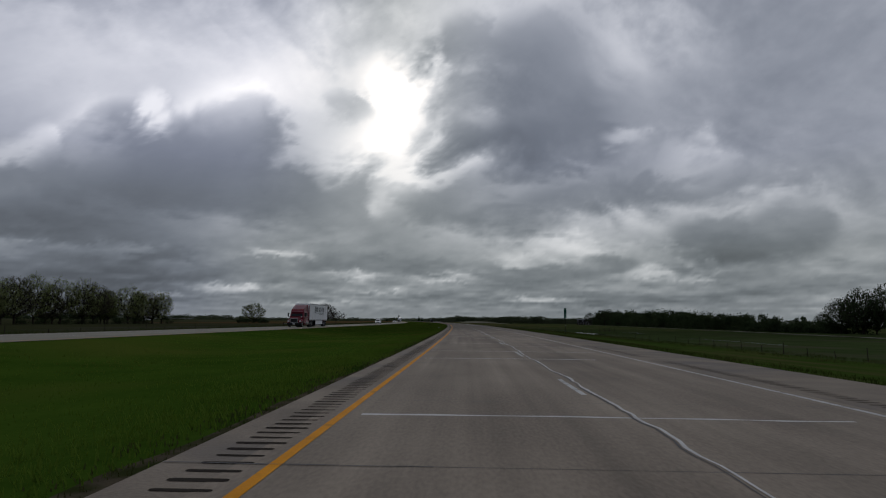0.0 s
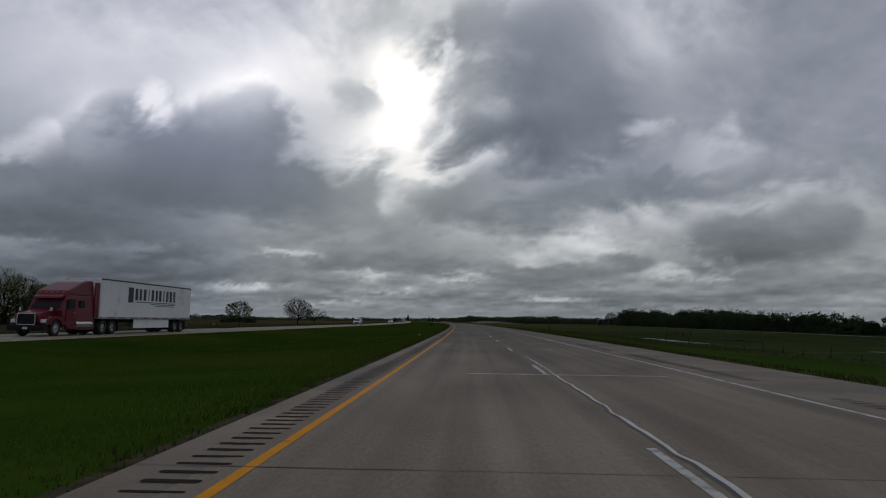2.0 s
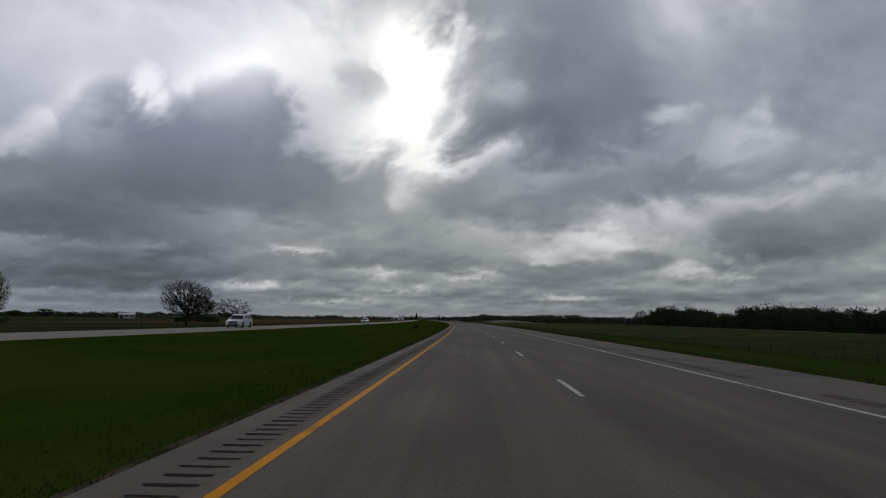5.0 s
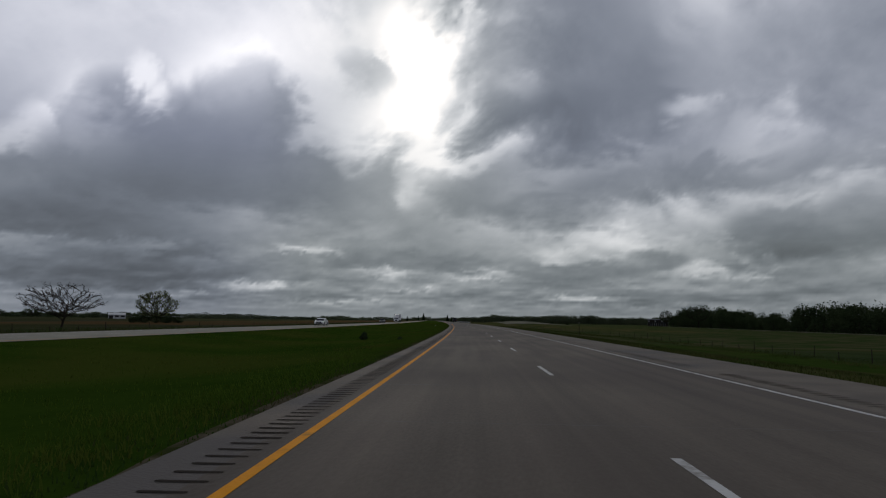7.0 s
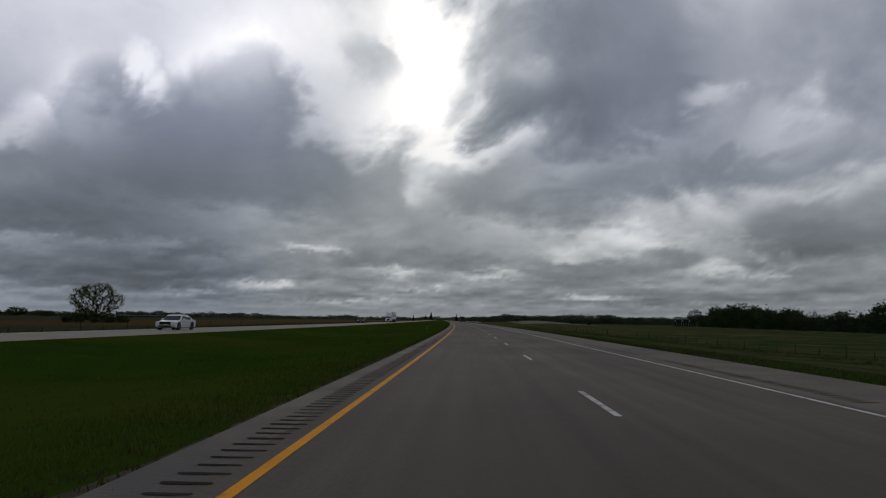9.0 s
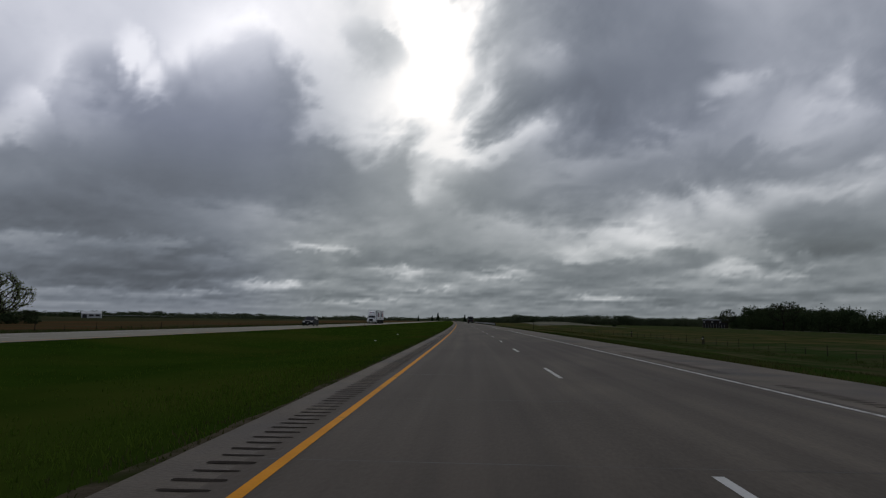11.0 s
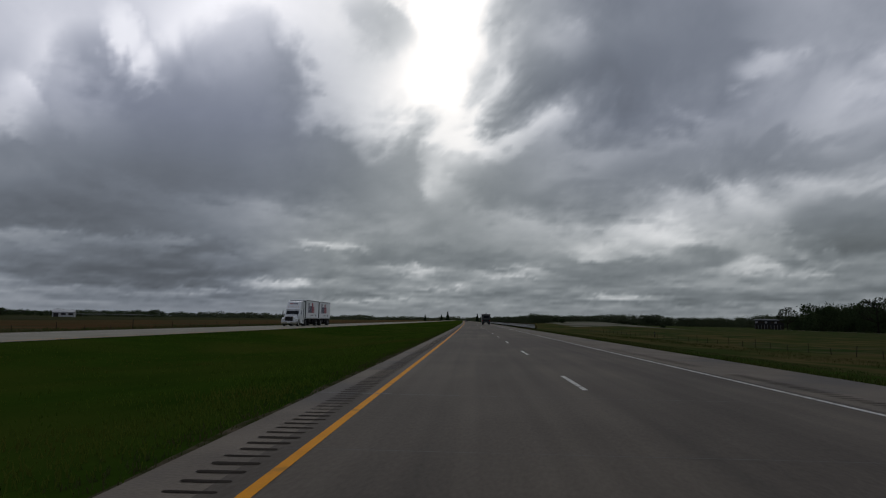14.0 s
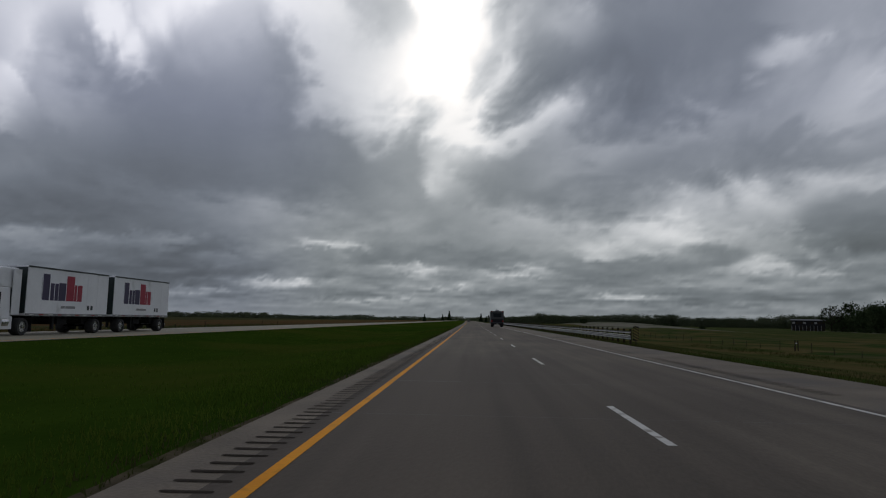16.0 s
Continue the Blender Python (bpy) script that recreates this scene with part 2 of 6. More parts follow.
# ---- the line of the road ----
# curvature (1e-4 per metre) along the way; s runs along the yellow line, l to the right of it
BEND_AT = [-50, 100, 200, 300, 400, 500, 650, 900, 950]
BEND = [2.022, 1.979, 1.9, 2.503, 2.049, 0.706, 0.223, 0.223, 0.0]
S_ = np.arange(-4700, 4900, 2.0)
TH_ = np.cumsum(np.where(S_ < -60, 0, np.interp(S_, BEND_AT, BEND)) * 2e-4)
TH_ -= np.interp(0, S_, TH_)
X_, Y_ = np.cumsum(-np.sin(TH_)) * 2, np.cumsum(np.cos(TH_)) * 2
X_ -= np.interp(0, S_, X_)
Y_ -= np.interp(0, S_, Y_)


def along(s, l):
    """World x, y at s along the road and l to its right."""
    s, l = np.asarray(s, float), np.asarray(l, float)
    th = np.interp(s, S_, TH_)
    near = np.clip(l, -300, 300)
    far = l - near
    return np.interp(s, S_, X_) + near * np.cos(th) + far * 0.996, np.interp(s, S_, Y_) + near * np.sin(th) + far * 0.087


def heading(s):
    return float(np.degrees(np.interp(s, S_, TH_)))


def opposite_drop(s):
    """The far carriageway lies a little lower further on."""
    return np.interp(s, [60, 450, 4800], [0.0, -0.06, -0.06])


def opposite_shift(s):
    """The median narrows a little along the way."""
    return np.interp(s, [150, 450], [0.0, 1.7])


def ground_z(s, l):
    """Height of the ground: the road's bed, a swale in the median, ditches and lower fields."""
    s, l = np.asarray(s, float), np.asarray(l, float)
    l = l - opposite_shift(s) * np.clip((-6 - l) / 8, 0, 1) * np.clip((l + 200) / 100, 0, 1)
    z = np.interp(l, [-4800, -600, -165, -60, -38, -32.2, -31, -21.3, -20.6, -15, -11, -6, -2.0, -1.0, 10.2, 10.9, 12.2, 16, 22, 30, 40, 100, 300, 4800],
                  [-3.5, -3, -2.2, -1.0, -0.75, -0.45, -0.08, -0.075, -0.075, -0.5, -0.62, -0.45, -0.1, -0.07, -0.07, -0.12, -0.2, -0.6, -1.2, -1.8, -2.1, -2.4, -2.9, -3.1])
    z = z + opposite_drop(s) * np.clip((-6 - l) / 12, 0, 1)
    rough = np.where((l < -31) | (l > 12), 0.25, np.where((l > -19) & (l < -2), 0.08, 0.0))
    z = z + rough * (fbm(s * 0.05 + 3, l * 0.08 + 8, 3) - 0.5)
    mound = 3.8 * np.exp(-((s - 900) / 110) ** 2 - ((l - 78) / 34) ** 2)
    return z + mound


def spot(s, l, lift=0.0):
    x, y = along(s, l)
    return float(x), float(y), float(ground_z(s, l)) + lift


def strip(name, s0, s1, step, l0, l1, z, material, parent=None, label="", cols=1):
    """A flat ribbon along the road."""
    ss = np.arange(s0, s1 + step * 0.5, step)
    ls = np.linspace(l0, l1, cols + 1)
    SS, LL = np.meshgrid(ss, ls, indexing="ij")
    x, y = along(SS, LL + (opposite_shift(SS) if l1 < -18 else 0))
    v = np.stack([x, y, z + (opposite_drop(SS) if l1 < -18 else 0 * x)], -1).reshape(-1, 3)
    k = cols + 1
    f = [(i * k + j, i * k + j + 1, (i + 1) * k + j + 1, (i + 1) * k + j) for i in range(len(ss) - 1) for j in range(cols)]
    ob = sheet(name, v, f, material, parent, label)
    if cols > 1:
        for key, arr in (("across", LL), ("down", SS)):
            ob.data.attributes.new(key, "FLOAT", "POINT").data.foreach_set("value", arr.reshape(-1).astype(np.float32))
    return ob


# ---- the cloud deck ----
MID = np.array([-6.0, 270.0, 1.2])
DECK_H, DECK_R = 540.0, 4650.0
az = np.radians(np.concatenate([np.arange(-180, -52, 4.0), np.arange(-52, 42, 0.25), np.arange(42, 180, 4.0)]))
el = np.radians(np.concatenate([[-0.6, 0.0], np.arange(0.1, 34, 0.2), np.arange(34, 89, 3.0), [89.9]]))
AZ, EL = np.meshgrid(az, el, indexing="ij")
tan_el = np.tan(np.maximum(EL, 0))
reach = (DECK_R ** -4.0 + (tan_el / DECK_H) ** 4) ** -0.25
P = np.stack([MID[0] + reach * np.sin(AZ), MID[1] + reach * np.cos(AZ), reach * np.tan(EL) + 1.2], -1)
# cloud texture: lumps that shrink and flatten towards the horizon
AD, ED = np.degrees(AZ), np.maximum(np.degrees(EL), 0.05)
BANDS = ((1.2, 0.5, 4.2), (2.6, 0.3, 3.2), (5.5, 0.17, 2.2), (11.0, 0.1, 1.5), (24.0, 0.07, 1.15))


def layered(shift, octaves, gain, busy=1.0, wa=0.0, wb=0.0):
    """Noise over the sky, finer band by band towards the horizon."""
    at_ = np.clip(np.interp(np.log(ED), [math.log(c) for c, _, _ in BANDS], range(len(BANDS))), 0, len(BANDS) - 1)
    total, norm = 0.0, 0.0
    for i, (_, f, aspect) in enumerate(BANDS):
        w = np.clip(1 - np.abs(at_ - i), 0, 1)
        w = w * w * (3 - 2 * w)
        total = total + w * (fbm(AD * f * busy + shift + 13.7 * i + wa, ED * f * aspect * busy + 2 * shift + 5.1 * i + wb, octaves, gain) - 0.5)
        norm = norm + w * w
    return total / np.sqrt(np.maximum(norm, 0.3))


# how deep the cloud is, in stops of light lost; its edges billow with the noise
warp_a, warp_b = layered(5, 4, 0.42), layered(41, 4, 0.42)
lumps = layered(77, 7, 0.5, 1.0, 1.6 * warp_a, 1.6 * warp_b)
puffs = layered(118, 6, 0.55, 3.2, 2.4 * warp_b, 2.4 * warp_a)
tears = layered(201, 6, 0.66, 5.0, 2.0 * warp_a, 2.0 * warp_b)
reach_deg = np.minimum(ED, 13) + 1.0
A_ = AD + reach_deg * (0.12 * warp_a + 0.36 * puffs + 0.1 * tears)
E_ = np.degrees(EL) + reach_deg * (0.08 * warp_b + 0.3 * puffs + 0.09 * tears)
low = np.exp(-(ED / 6.0) ** 2)
depth = 1.6 + 0.35 * low
# flat layers seen edge-on near the horizon
layer = np.log(ED + 0.6)
strata = fbm(AD * 0.2 + 0.5 * warp_a, layer * 5.0 + 0.35 * warp_b, 5) - 0.5
flecks = fbm(AD * 0.62 + 31, layer * 11.0 + 0.3 * warp_a, 5, 0.55) - 0.5
grain = (1 - 0.85 * low) * (0.35 * lumps + 0.65 * puffs + 0.3 * tears) + low * (1.7 * strata + 1.3 * flecks + 0.3 * puffs)


def bank(a, e, ra, re, amount, hard):
    """A mass of cloud (or a gap, amount below 0) in the deck, at azimuth a and height e, in degrees from the middle of the way; hard: how crisp its edge is."""
    global depth
    q = ((A_ - a) / ra) ** 2 + ((E_ - e) / re) ** 2
    depth = depth + amount * np.exp(-q ** hard)


def cloud(level, soft, *lobes):
    """A cloud of a given depth made of lobes (azimuth, height and half widths, in degrees), laid before what is behind it."""
    global depth
    q = np.min([np.hypot((A_ - a) / ra, (E_ - e) / re) for a, e, ra, re in lobes], axis=0)
    x = np.clip((1 + soft / 2 - q) / soft, 0, 1)
    depth = depth + (level - depth) * x * x * (3 - 2 * x)


bank(-28.6, 27.4, 26.4, 7.5, -1.00, 1.3)
bank(-17.4, 22.5, 8.3, 5.8, -0.55, 1.3)
bank(-7.6, 22.1, 4.1, 7.7, -1.20, 1.2)
bank(-10.2, 16.4, 6.5, 2.9, -0.90, 1.2)
cloud(1.85, 1.00, (-14.1, 10.7, 4.7, 3.2), (-10.0, 6.2, 6.4, 2.2), (-2.1, 11.0, 3.5, 2.7))
cloud(0.55, 1.60, (-4.9, 14.4, 4.0, 1.2))
cloud(2.15, 0.55, (5.9, 22.7, 9.8, 8.8), (7.9, 26.5, 7.3, 6.3), (1.1, 27.8, 4.6, 5.5), (9.7, 18.0, 6.1, 3.9))
cloud(1.50, 1.50, (0.1, 19.6, 2.3, 1.4))
cloud(1.00, 0.80, (-38.4, 13.9, 2.2, 1.7), (-39.6, 12.8, 1.7, 1.5))
cloud(0.65, 1.20, (-30.9, 19.1, 1.3, 1.8), (-29.1, 17.7, 1.6, 1.4))
cloud(2.20, 0.45, (-33.5, 14.6, 3.7, 4.1), (-31.0, 11.1, 7.8, 5.7), (-23.5, 14.4, 5.7, 6.1), (-20.3, 11.1, 6.6, 4.5), (-38.9, 9.0, 6.0, 3.5), (-27.4, 8.1, 14.1, 2.7))
cloud(1.05, 1.20, (-13.4, 20.9, 2.4, 1.6))
cloud(0.85, 1.60, (-8.4, 11.6, 1.5, 1.3), (-9.1, 10.6, 1.1, 0.9))
cloud(1.45, 1.30, (2.9, 12.1, 3.9, 1.4))
cloud(2.05, 0.80, (4.3, 9.3, 5.8, 2.1), (10.5, 10.7, 6.0, 1.9), (16.8, 12.2, 5.6, 1.9))
cloud(1.10, 1.60, (15.4, 17.3, 1.8, 0.9), (21.3, 14.9, 2.6, 1.9))
cloud(1.25, 1.40, (15.4, 9.1, 5.6, 1.2), (21.7, 10.5, 5.5, 1.0), (26.3, 11.1, 3.3, 0.8))
cloud(1.10, 1.40, (8.6, 6.7, 5.6, 1.6), (11.8, 8.3, 4.1, 1.2))
cloud(0.75, 1.60, (8.8, 7.0, 2.1, 1.0), (4.8, 5.7, 1.6, 0.7), (10.6, 6.2, 1.4, 0.6))
cloud(2.35, 0.60, (23.5, 7.4, 5.3, 2.4), (27.5, 7.7, 3.1, 2.5))
cloud(1.05, 1.60, (16.8, 4.3, 3.0, 0.6), (19.4, 3.8, 2.0, 0.5))
cloud(2.10, 0.90, (12.7, 5.1, 2.3, 0.8))
cloud(2.25, 0.50, (5.2, 3.3, 8.3, 1.6), (13.0, 2.4, 6.2, 1.0))
cloud(1.95, 0.80, (15.2, 3.0, 6.0, 0.6), (23.7, 2.4, 4.9, 0.5))
cloud(2.50, 0.80, (-33.4, 3.5, 10.5, 1.5), (-38.1, 7.2, 5.0, 1.5), (-31.2, 7.1, 8.1, 1.2), (-27.3, 5.1, 3.4, 1.1))
cloud(1.80, 1.40, (-38.5, 5.2, 1.9, 0.7), (-29.7, 5.7, 2.1, 0.5))
cloud(2.10, 0.70, (-19.6, 4.4, 3.3, 1.1), (-13.9, 5.0, 2.9, 1.1), (-9.0, 5.1, 2.5, 0.8), (-25.9, 4.2, 2.6, 0.7))
cloud(1.15, 1.40, (-10.4, 4.0, 3.4, 0.4), (-2.5, 3.9, 3.0, 0.4), (-20.9, 2.7, 4.1, 0.3), (-16.8, 5.7, 2.9, 0.3))
cloud(2.05, 0.80, (-3.5, 5.0, 3.5, 0.6), (-1.1, 2.6, 4.4, 0.7), (-12.4, 2.4, 5.8, 0.6), (-23.2, 3.4, 3.1, 0.4))
cloud(1.30, 1.40, (6.6, 2.0, 3.3, 0.2), (-8.0, 2.4, 2.0, 0.2), (-14.8, 1.4, 4.3, 0.2), (-27.1, 1.9, 2.6, 0.2))
bank(-33.1, 19.2, 18.6, 5.7, -0.64, 1.2)
bank(-3.0, 24.1, 6.0, 5.2, -0.79, 1.2)
bank(-29.7, 3.4, 9.4, 8.0, 0.44, 1.2)
bank(-23.3, 7.4, 8.4, 2.1, -0.80, 1.2)
bank(25.1, 9.1, 8.0, 1.9, -0.68, 1.2)
bank(22.9, 4.3, 3.7, 4.2, 0.44, 1.2)
bank(2.2, 7.8, 6.3, 1.6, -0.60, 1.2)
bank(-35.3, 15.7, 3.6, 3.1, -0.75, 1.2)
bank(1.7, 18.0, 8.0, 1.8, 0.45, 1.2)
bank(-24.7, 19.8, 3.6, 2.4, -0.76, 1.2)
bank(-31.1, 12.2, 8.9, 9.0, 0.23, 1.2)
bank(-6.8, 14.1, 3.8, 2.3, -0.45, 1.2)
bank(2.5, 35.0, 10.0, 5.5, -1.00, 1.5)
bank(-44.0, 31.0, 10.0, 5.0, 0.60, 1.5)
bank(17.5, 28.5, 7.0, 6.0, -0.85, 1.3)
depth = depth + np.interp(depth, [0.1, 1.0, 2.2], [0.4, 1.3, 0.8]) * grain
fade = np.clip(np.degrees(EL) / 1.2, 0, 1)
depth = np.clip(depth * fade + 1.95 * (1 - fade), -0.75, 3.2)
# bluer where the deck is high or thin and away from the sun
cool = np.clip((np.degrees(EL) - 6) / 9, 0, 1) * (1 - 0.9 * np.exp(-((AD + 8) / 9) ** 2)) + 0.4 * np.clip((-17 - AD) / 8, 0, 1) * np.clip((11 - np.degrees(EL)) / 5, 0, 1)
cool = cool * (1 + 0.35 * np.clip((-14 - AD) / 8, 0, 1))
na, ne = len(az), len(el)
deck_faces = [(i * ne + j, i * ne + j + 1, ((i + 1) % na) * ne + j + 1, ((i + 1) % na) * ne + j) for i in range(na) for j in range(ne - 1)]
m, n, l, b = nodes_of("cloud")
n.remove(b)


def calc(kind, p, q, r=0.0):
    x = n.new("ShaderNodeMath")
    x.operation = kind
    for i_, value in enumerate((p, q, r)):
        if isinstance(value, (int, float)):
            x.inputs[i_].default_value = value
        else:
            l.new(value, x.inputs[i_])
    return x.outputs[0]


att, att2 = n.new("ShaderNodeAttribute"), n.new("ShaderNodeAttribute")
att.attribute_name, att2.attribute_name = "depth", "cool"
co, wisp = n.new("ShaderNodeTexCoord"), n.new("ShaderNodeTexNoise")
wisp.inputs["Scale"].default_value, wisp.inputs["Detail"].default_value = 0.015, 7
l.new(co.outputs["Object"], wisp.inputs["Vector"])
lost = calc("ADD", calc("MULTIPLY_ADD", wisp.outputs[0], 0.06, -0.03), att.outputs["Fac"])
dense = calc("MAXIMUM", calc("MINIMUM", lost, 2.4), 0.0)
rgb = n.new("ShaderNodeCombineColor")
l.new(calc("MULTIPLY_ADD", dense, -0.047, 1.0), rgb.inputs[0])
rgb.inputs[1].default_value = 1.0
l.new(calc("ADD", calc("MULTIPLY_ADD", dense, 0.03, 1.0), calc("MULTIPLY", att2.outputs["Fac"], calc("MULTIPLY_ADD", dense, 0.055, 0.05))), rgb.inputs[2])
em, tr, mx, thin = n.new("ShaderNodeEmission"), n.new("ShaderNodeBsdfTransparent"), n.new("ShaderNodeMixShader"), n.new("ShaderNodeMapRange")
l.new(rgb.outputs[0], em.inputs[0])
l.new(calc("POWER", 0.5, lost), em.inputs[1])
for key, value in (("From Min", 0.4), ("From Max", -0.6), ("To Min", 0.0), ("To Max", 0.3)):
    thin.inputs[key].default_value = value
l.new(lost, thin.inputs["Value"])
l.new(thin.outputs[0], mx.inputs[0])
l.new(em.outputs[0], mx.inputs[1])
l.new(tr.outputs[0], mx.inputs[2])
l.new(mx.outputs[0], n["Material Output"].inputs[0])
m.cycles.emission_sampling = "NONE"
deck = sheet("backdrop_clouds", P.reshape(-1, 3), deck_faces, m, smooth=True)
for key, arr in (("depth", depth), ("cool", cool)):
    deck.data.attributes.new(key, "FLOAT", "POINT").data.foreach_set("value", arr.reshape(-1).astype(np.float32))
tagged(deck, "broken layer of grey clouds with bright gaps", "sky", kind="structure")

# ---- ground and roads ----
gs = np.concatenate([-np.geomspace(4600, 60, 24), np.arange(-50, 1100, 4.0), 1100 + np.geomspace(6, 3600, 40)])
side = np.geomspace(1, 4500 - 60, 34)
gl = np.concatenate([-60 - side[::-1], np.arange(-60, -32, 2.0), [-31.9, -31, -27, -23, -21.3, -20.6], np.arange(-20, -2.5, 1.0), [-2.0, -1.4, -1.0, 2, 6, 9.85, 10.2, 10.6, 10.9], np.arange(12, 30, 1.0), np.arange(30, 60, 3.0), 60 + side])
GS, GL = np.meshgrid(gs, gl, indexing="ij")
gx, gy = along(GS, GL)
inside = np.hypot(gx - MID[0], gy - MID[1])
squeeze = np.minimum(1, 4640 / np.maximum(inside, 1))
gx, gy = MID[0] + (gx - MID[0]) * squeeze, MID[1] + (gy - MID[1]) * squeeze
gz = ground_z(GS, GL)
k = len(gl)
gfaces, gslots = [], []
for i in range(len(gs) - 1):
    for j in range(k - 1):
        gfaces.append((i * k + j, i * k + j + 1, (i + 1) * k + j + 1, (i + 1) * k + j))
        gslots.append(4 if 52 < gl[j] < 118 and 800 < gs[i] < 1010 else 2 if gl[j] < -34 and gs[i] > 470 and gl[j] > -230 else 6 if gl[j] < -32 else 7 if 13 < gl[j] < 110 and gs[i] > 505 and fbm(gs[i] * 0.06, gl[j] * 0.11, 3) > 0.42 else 1 if gl[j] < -36 or (gl[j] > 60 and gs[i] > 330) or (gl[j] > 22 and gs[i] > 330) else 3 if gl[j] > 33 and gs[i] < 330 else 5 if gl[j] > 9 else 0)
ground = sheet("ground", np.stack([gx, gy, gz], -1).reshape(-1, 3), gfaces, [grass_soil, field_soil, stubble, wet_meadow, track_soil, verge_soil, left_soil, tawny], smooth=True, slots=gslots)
tagged(ground, "green roadside grass giving way to dull brown fields", "ground", kind="structure")

S0, S1 = -30.0, 2600.0
es = np.arange(-6, 660, 0.4)
reach_out = 1.0 + 0.42 * fbm(es * 0.35, es * 0 + 4, 4)
xa, ya = along(es, 0 * es - 0.9)
xb, yb = along(es, -reach_out)
k = len(es)
edge = sheet("soil_edge", [(x, y, -0.055) for x, y in zip(xa, ya)] + [(x, y, z) for x, y, z in zip(xb, yb, ground_z(es, -reach_out) + 0.008)], [(i, i + 1, i + k + 1, i + k) for i in range(k - 1)], edge_soil)
tagged(edge, "bare brown soil edge between shoulder and grass", "soil", kind="structure")
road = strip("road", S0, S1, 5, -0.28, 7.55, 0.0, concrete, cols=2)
tagged(road, "worn grey-brown concrete carriageway with two lanes", "road", kind="structure")
opposite = strip("road_opposite", S0, S1, 5, -31.0, -21.3, -0.05, opposite_mat, cols=2)
tagged(opposite, "pale concrete carriageway across the grass median", "road", kind="structure")
strip("edge_line", S0, S1, 5, 0.005, 0.115, 0.004, yellow, road, "solid yellow edge line")
strip("edge_line", S0, S1, 5, 7.27, 7.37, 0.004, white, road, "solid white edge line")
strip("edge_line", S0, S1, 5, -22.0, -21.88, -0.046, yellow, opposite, "solid yellow edge line")
strip("edge_line", S0, S1, 5, -29.3, -29.18, -0.046, white, opposite, "solid white edge line")
PITCH = 12.19
for i in range(-2, 62):
    s = 12.282 + PITCH * i
    strip("lane_dash", s, s + 3.05, 3.05, 3.60, 3.70, 0.004, white, road)
for i in range(0, 60):
    s = 8.0 + PITCH * i
    strip("lane_dash", s, s + 3.05, 3.05, -25.6, -25.5, -0.046, white, opposite)
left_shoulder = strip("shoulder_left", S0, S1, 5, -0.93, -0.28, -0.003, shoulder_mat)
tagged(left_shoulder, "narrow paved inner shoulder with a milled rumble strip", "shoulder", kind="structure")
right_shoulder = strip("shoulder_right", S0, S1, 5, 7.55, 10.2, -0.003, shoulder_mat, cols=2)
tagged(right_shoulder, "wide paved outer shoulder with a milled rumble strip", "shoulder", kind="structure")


def groove_mesh(width, length, lift, material):
    """One milled groove: a flat darker patch instead of a hollow, rounded at its ends."""
    bm = bmesh.new()
    rows = []
    for i in range(5):
        y = (i / 4 - 0.5) * length
        rows.append([bm.verts.new((x, y * (1 if abs(x) < width * 0.49 else 0.55), lift)) for x in (-width / 2, -width * 0.44, 0, width * 0.44, width / 2)])
    for a_, b_ in zip(rows, rows[1:]):
        for j in range(4):
            bm.faces.new((a_[j], a_[j + 1], b_[j + 1], b_[j]))
    me = bpy.data.meshes.new("groove")
    bm.to_mesh(me)
    bm.free()
    me.materials.append(material)
    return me


rumble_left, rumble_right = groove_mesh(0.45, 0.075, 0.002, groove_mat), groove_mesh(0.37, 0.06, 0.002, groove_pale_mat)


def rumble(parent, me, l0, s_first, s_last, s_near, gaps):
    """Grooves every 0.3 m: the first stretch one by one, the rest in one mesh."""
    rng = np.random.RandomState(int(abs(l0) * 100))
    verts, faces = [], []
    for s in np.arange(s_first, s_last, 0.305):
        if gaps and (s - 81.2) % 14.68 < 2.9:
            continue
        x, y = along(s, l0 + rng.normal(0, 0.006))
        if s < s_near:
            g = new("groove", me)
            g.matrix_world = pose(float(x), float(y), 0.001, 0, 0, heading(s) + rng.normal(0, 0.6))
            g.scale = (1 + rng.normal(0, 0.05), 1 + rng.normal(0, 0.18), 1)
            g.parent = parent
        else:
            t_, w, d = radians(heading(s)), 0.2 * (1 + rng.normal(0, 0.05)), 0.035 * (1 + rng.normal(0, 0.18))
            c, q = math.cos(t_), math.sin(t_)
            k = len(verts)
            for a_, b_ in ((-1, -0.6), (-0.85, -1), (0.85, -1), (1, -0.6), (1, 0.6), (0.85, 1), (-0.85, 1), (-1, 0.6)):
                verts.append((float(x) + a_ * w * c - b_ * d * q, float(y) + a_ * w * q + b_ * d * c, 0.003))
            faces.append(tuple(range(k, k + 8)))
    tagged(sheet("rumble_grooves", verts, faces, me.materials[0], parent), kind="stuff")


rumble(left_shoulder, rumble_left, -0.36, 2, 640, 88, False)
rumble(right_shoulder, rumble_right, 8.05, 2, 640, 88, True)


def joint(s, l0, l1, width=0.035, material=sealant, parent=road, z=0.003, wander=0.02, name="joint_seal"):
    """A sealed joint or crack across the pavement, a little uneven."""
    rng = np.random.RandomState(int(s * 37 + l0 * 11) % 9999)
    ls = np.linspace(l0, l1, 15)
    off, w = np.cumsum(rng.normal(0, wander / 3, 15)), width * (1 + rng.normal(0, 0.3, 15).clip(-0.7, 0.7))
    x0, y0 = along(s + off - w / 2, ls)
    x1, y1 = along(s + off + w / 2, ls)
    v = [(x, y, z) for x, y in zip(x0, y0)] + [(x, y, z) for x, y in zip(x1, y1)]
    f = [(i, i + 1, 15 + i + 1, 15 + i) for i in range(14)]
    return sheet(name, v, f, material, parent)


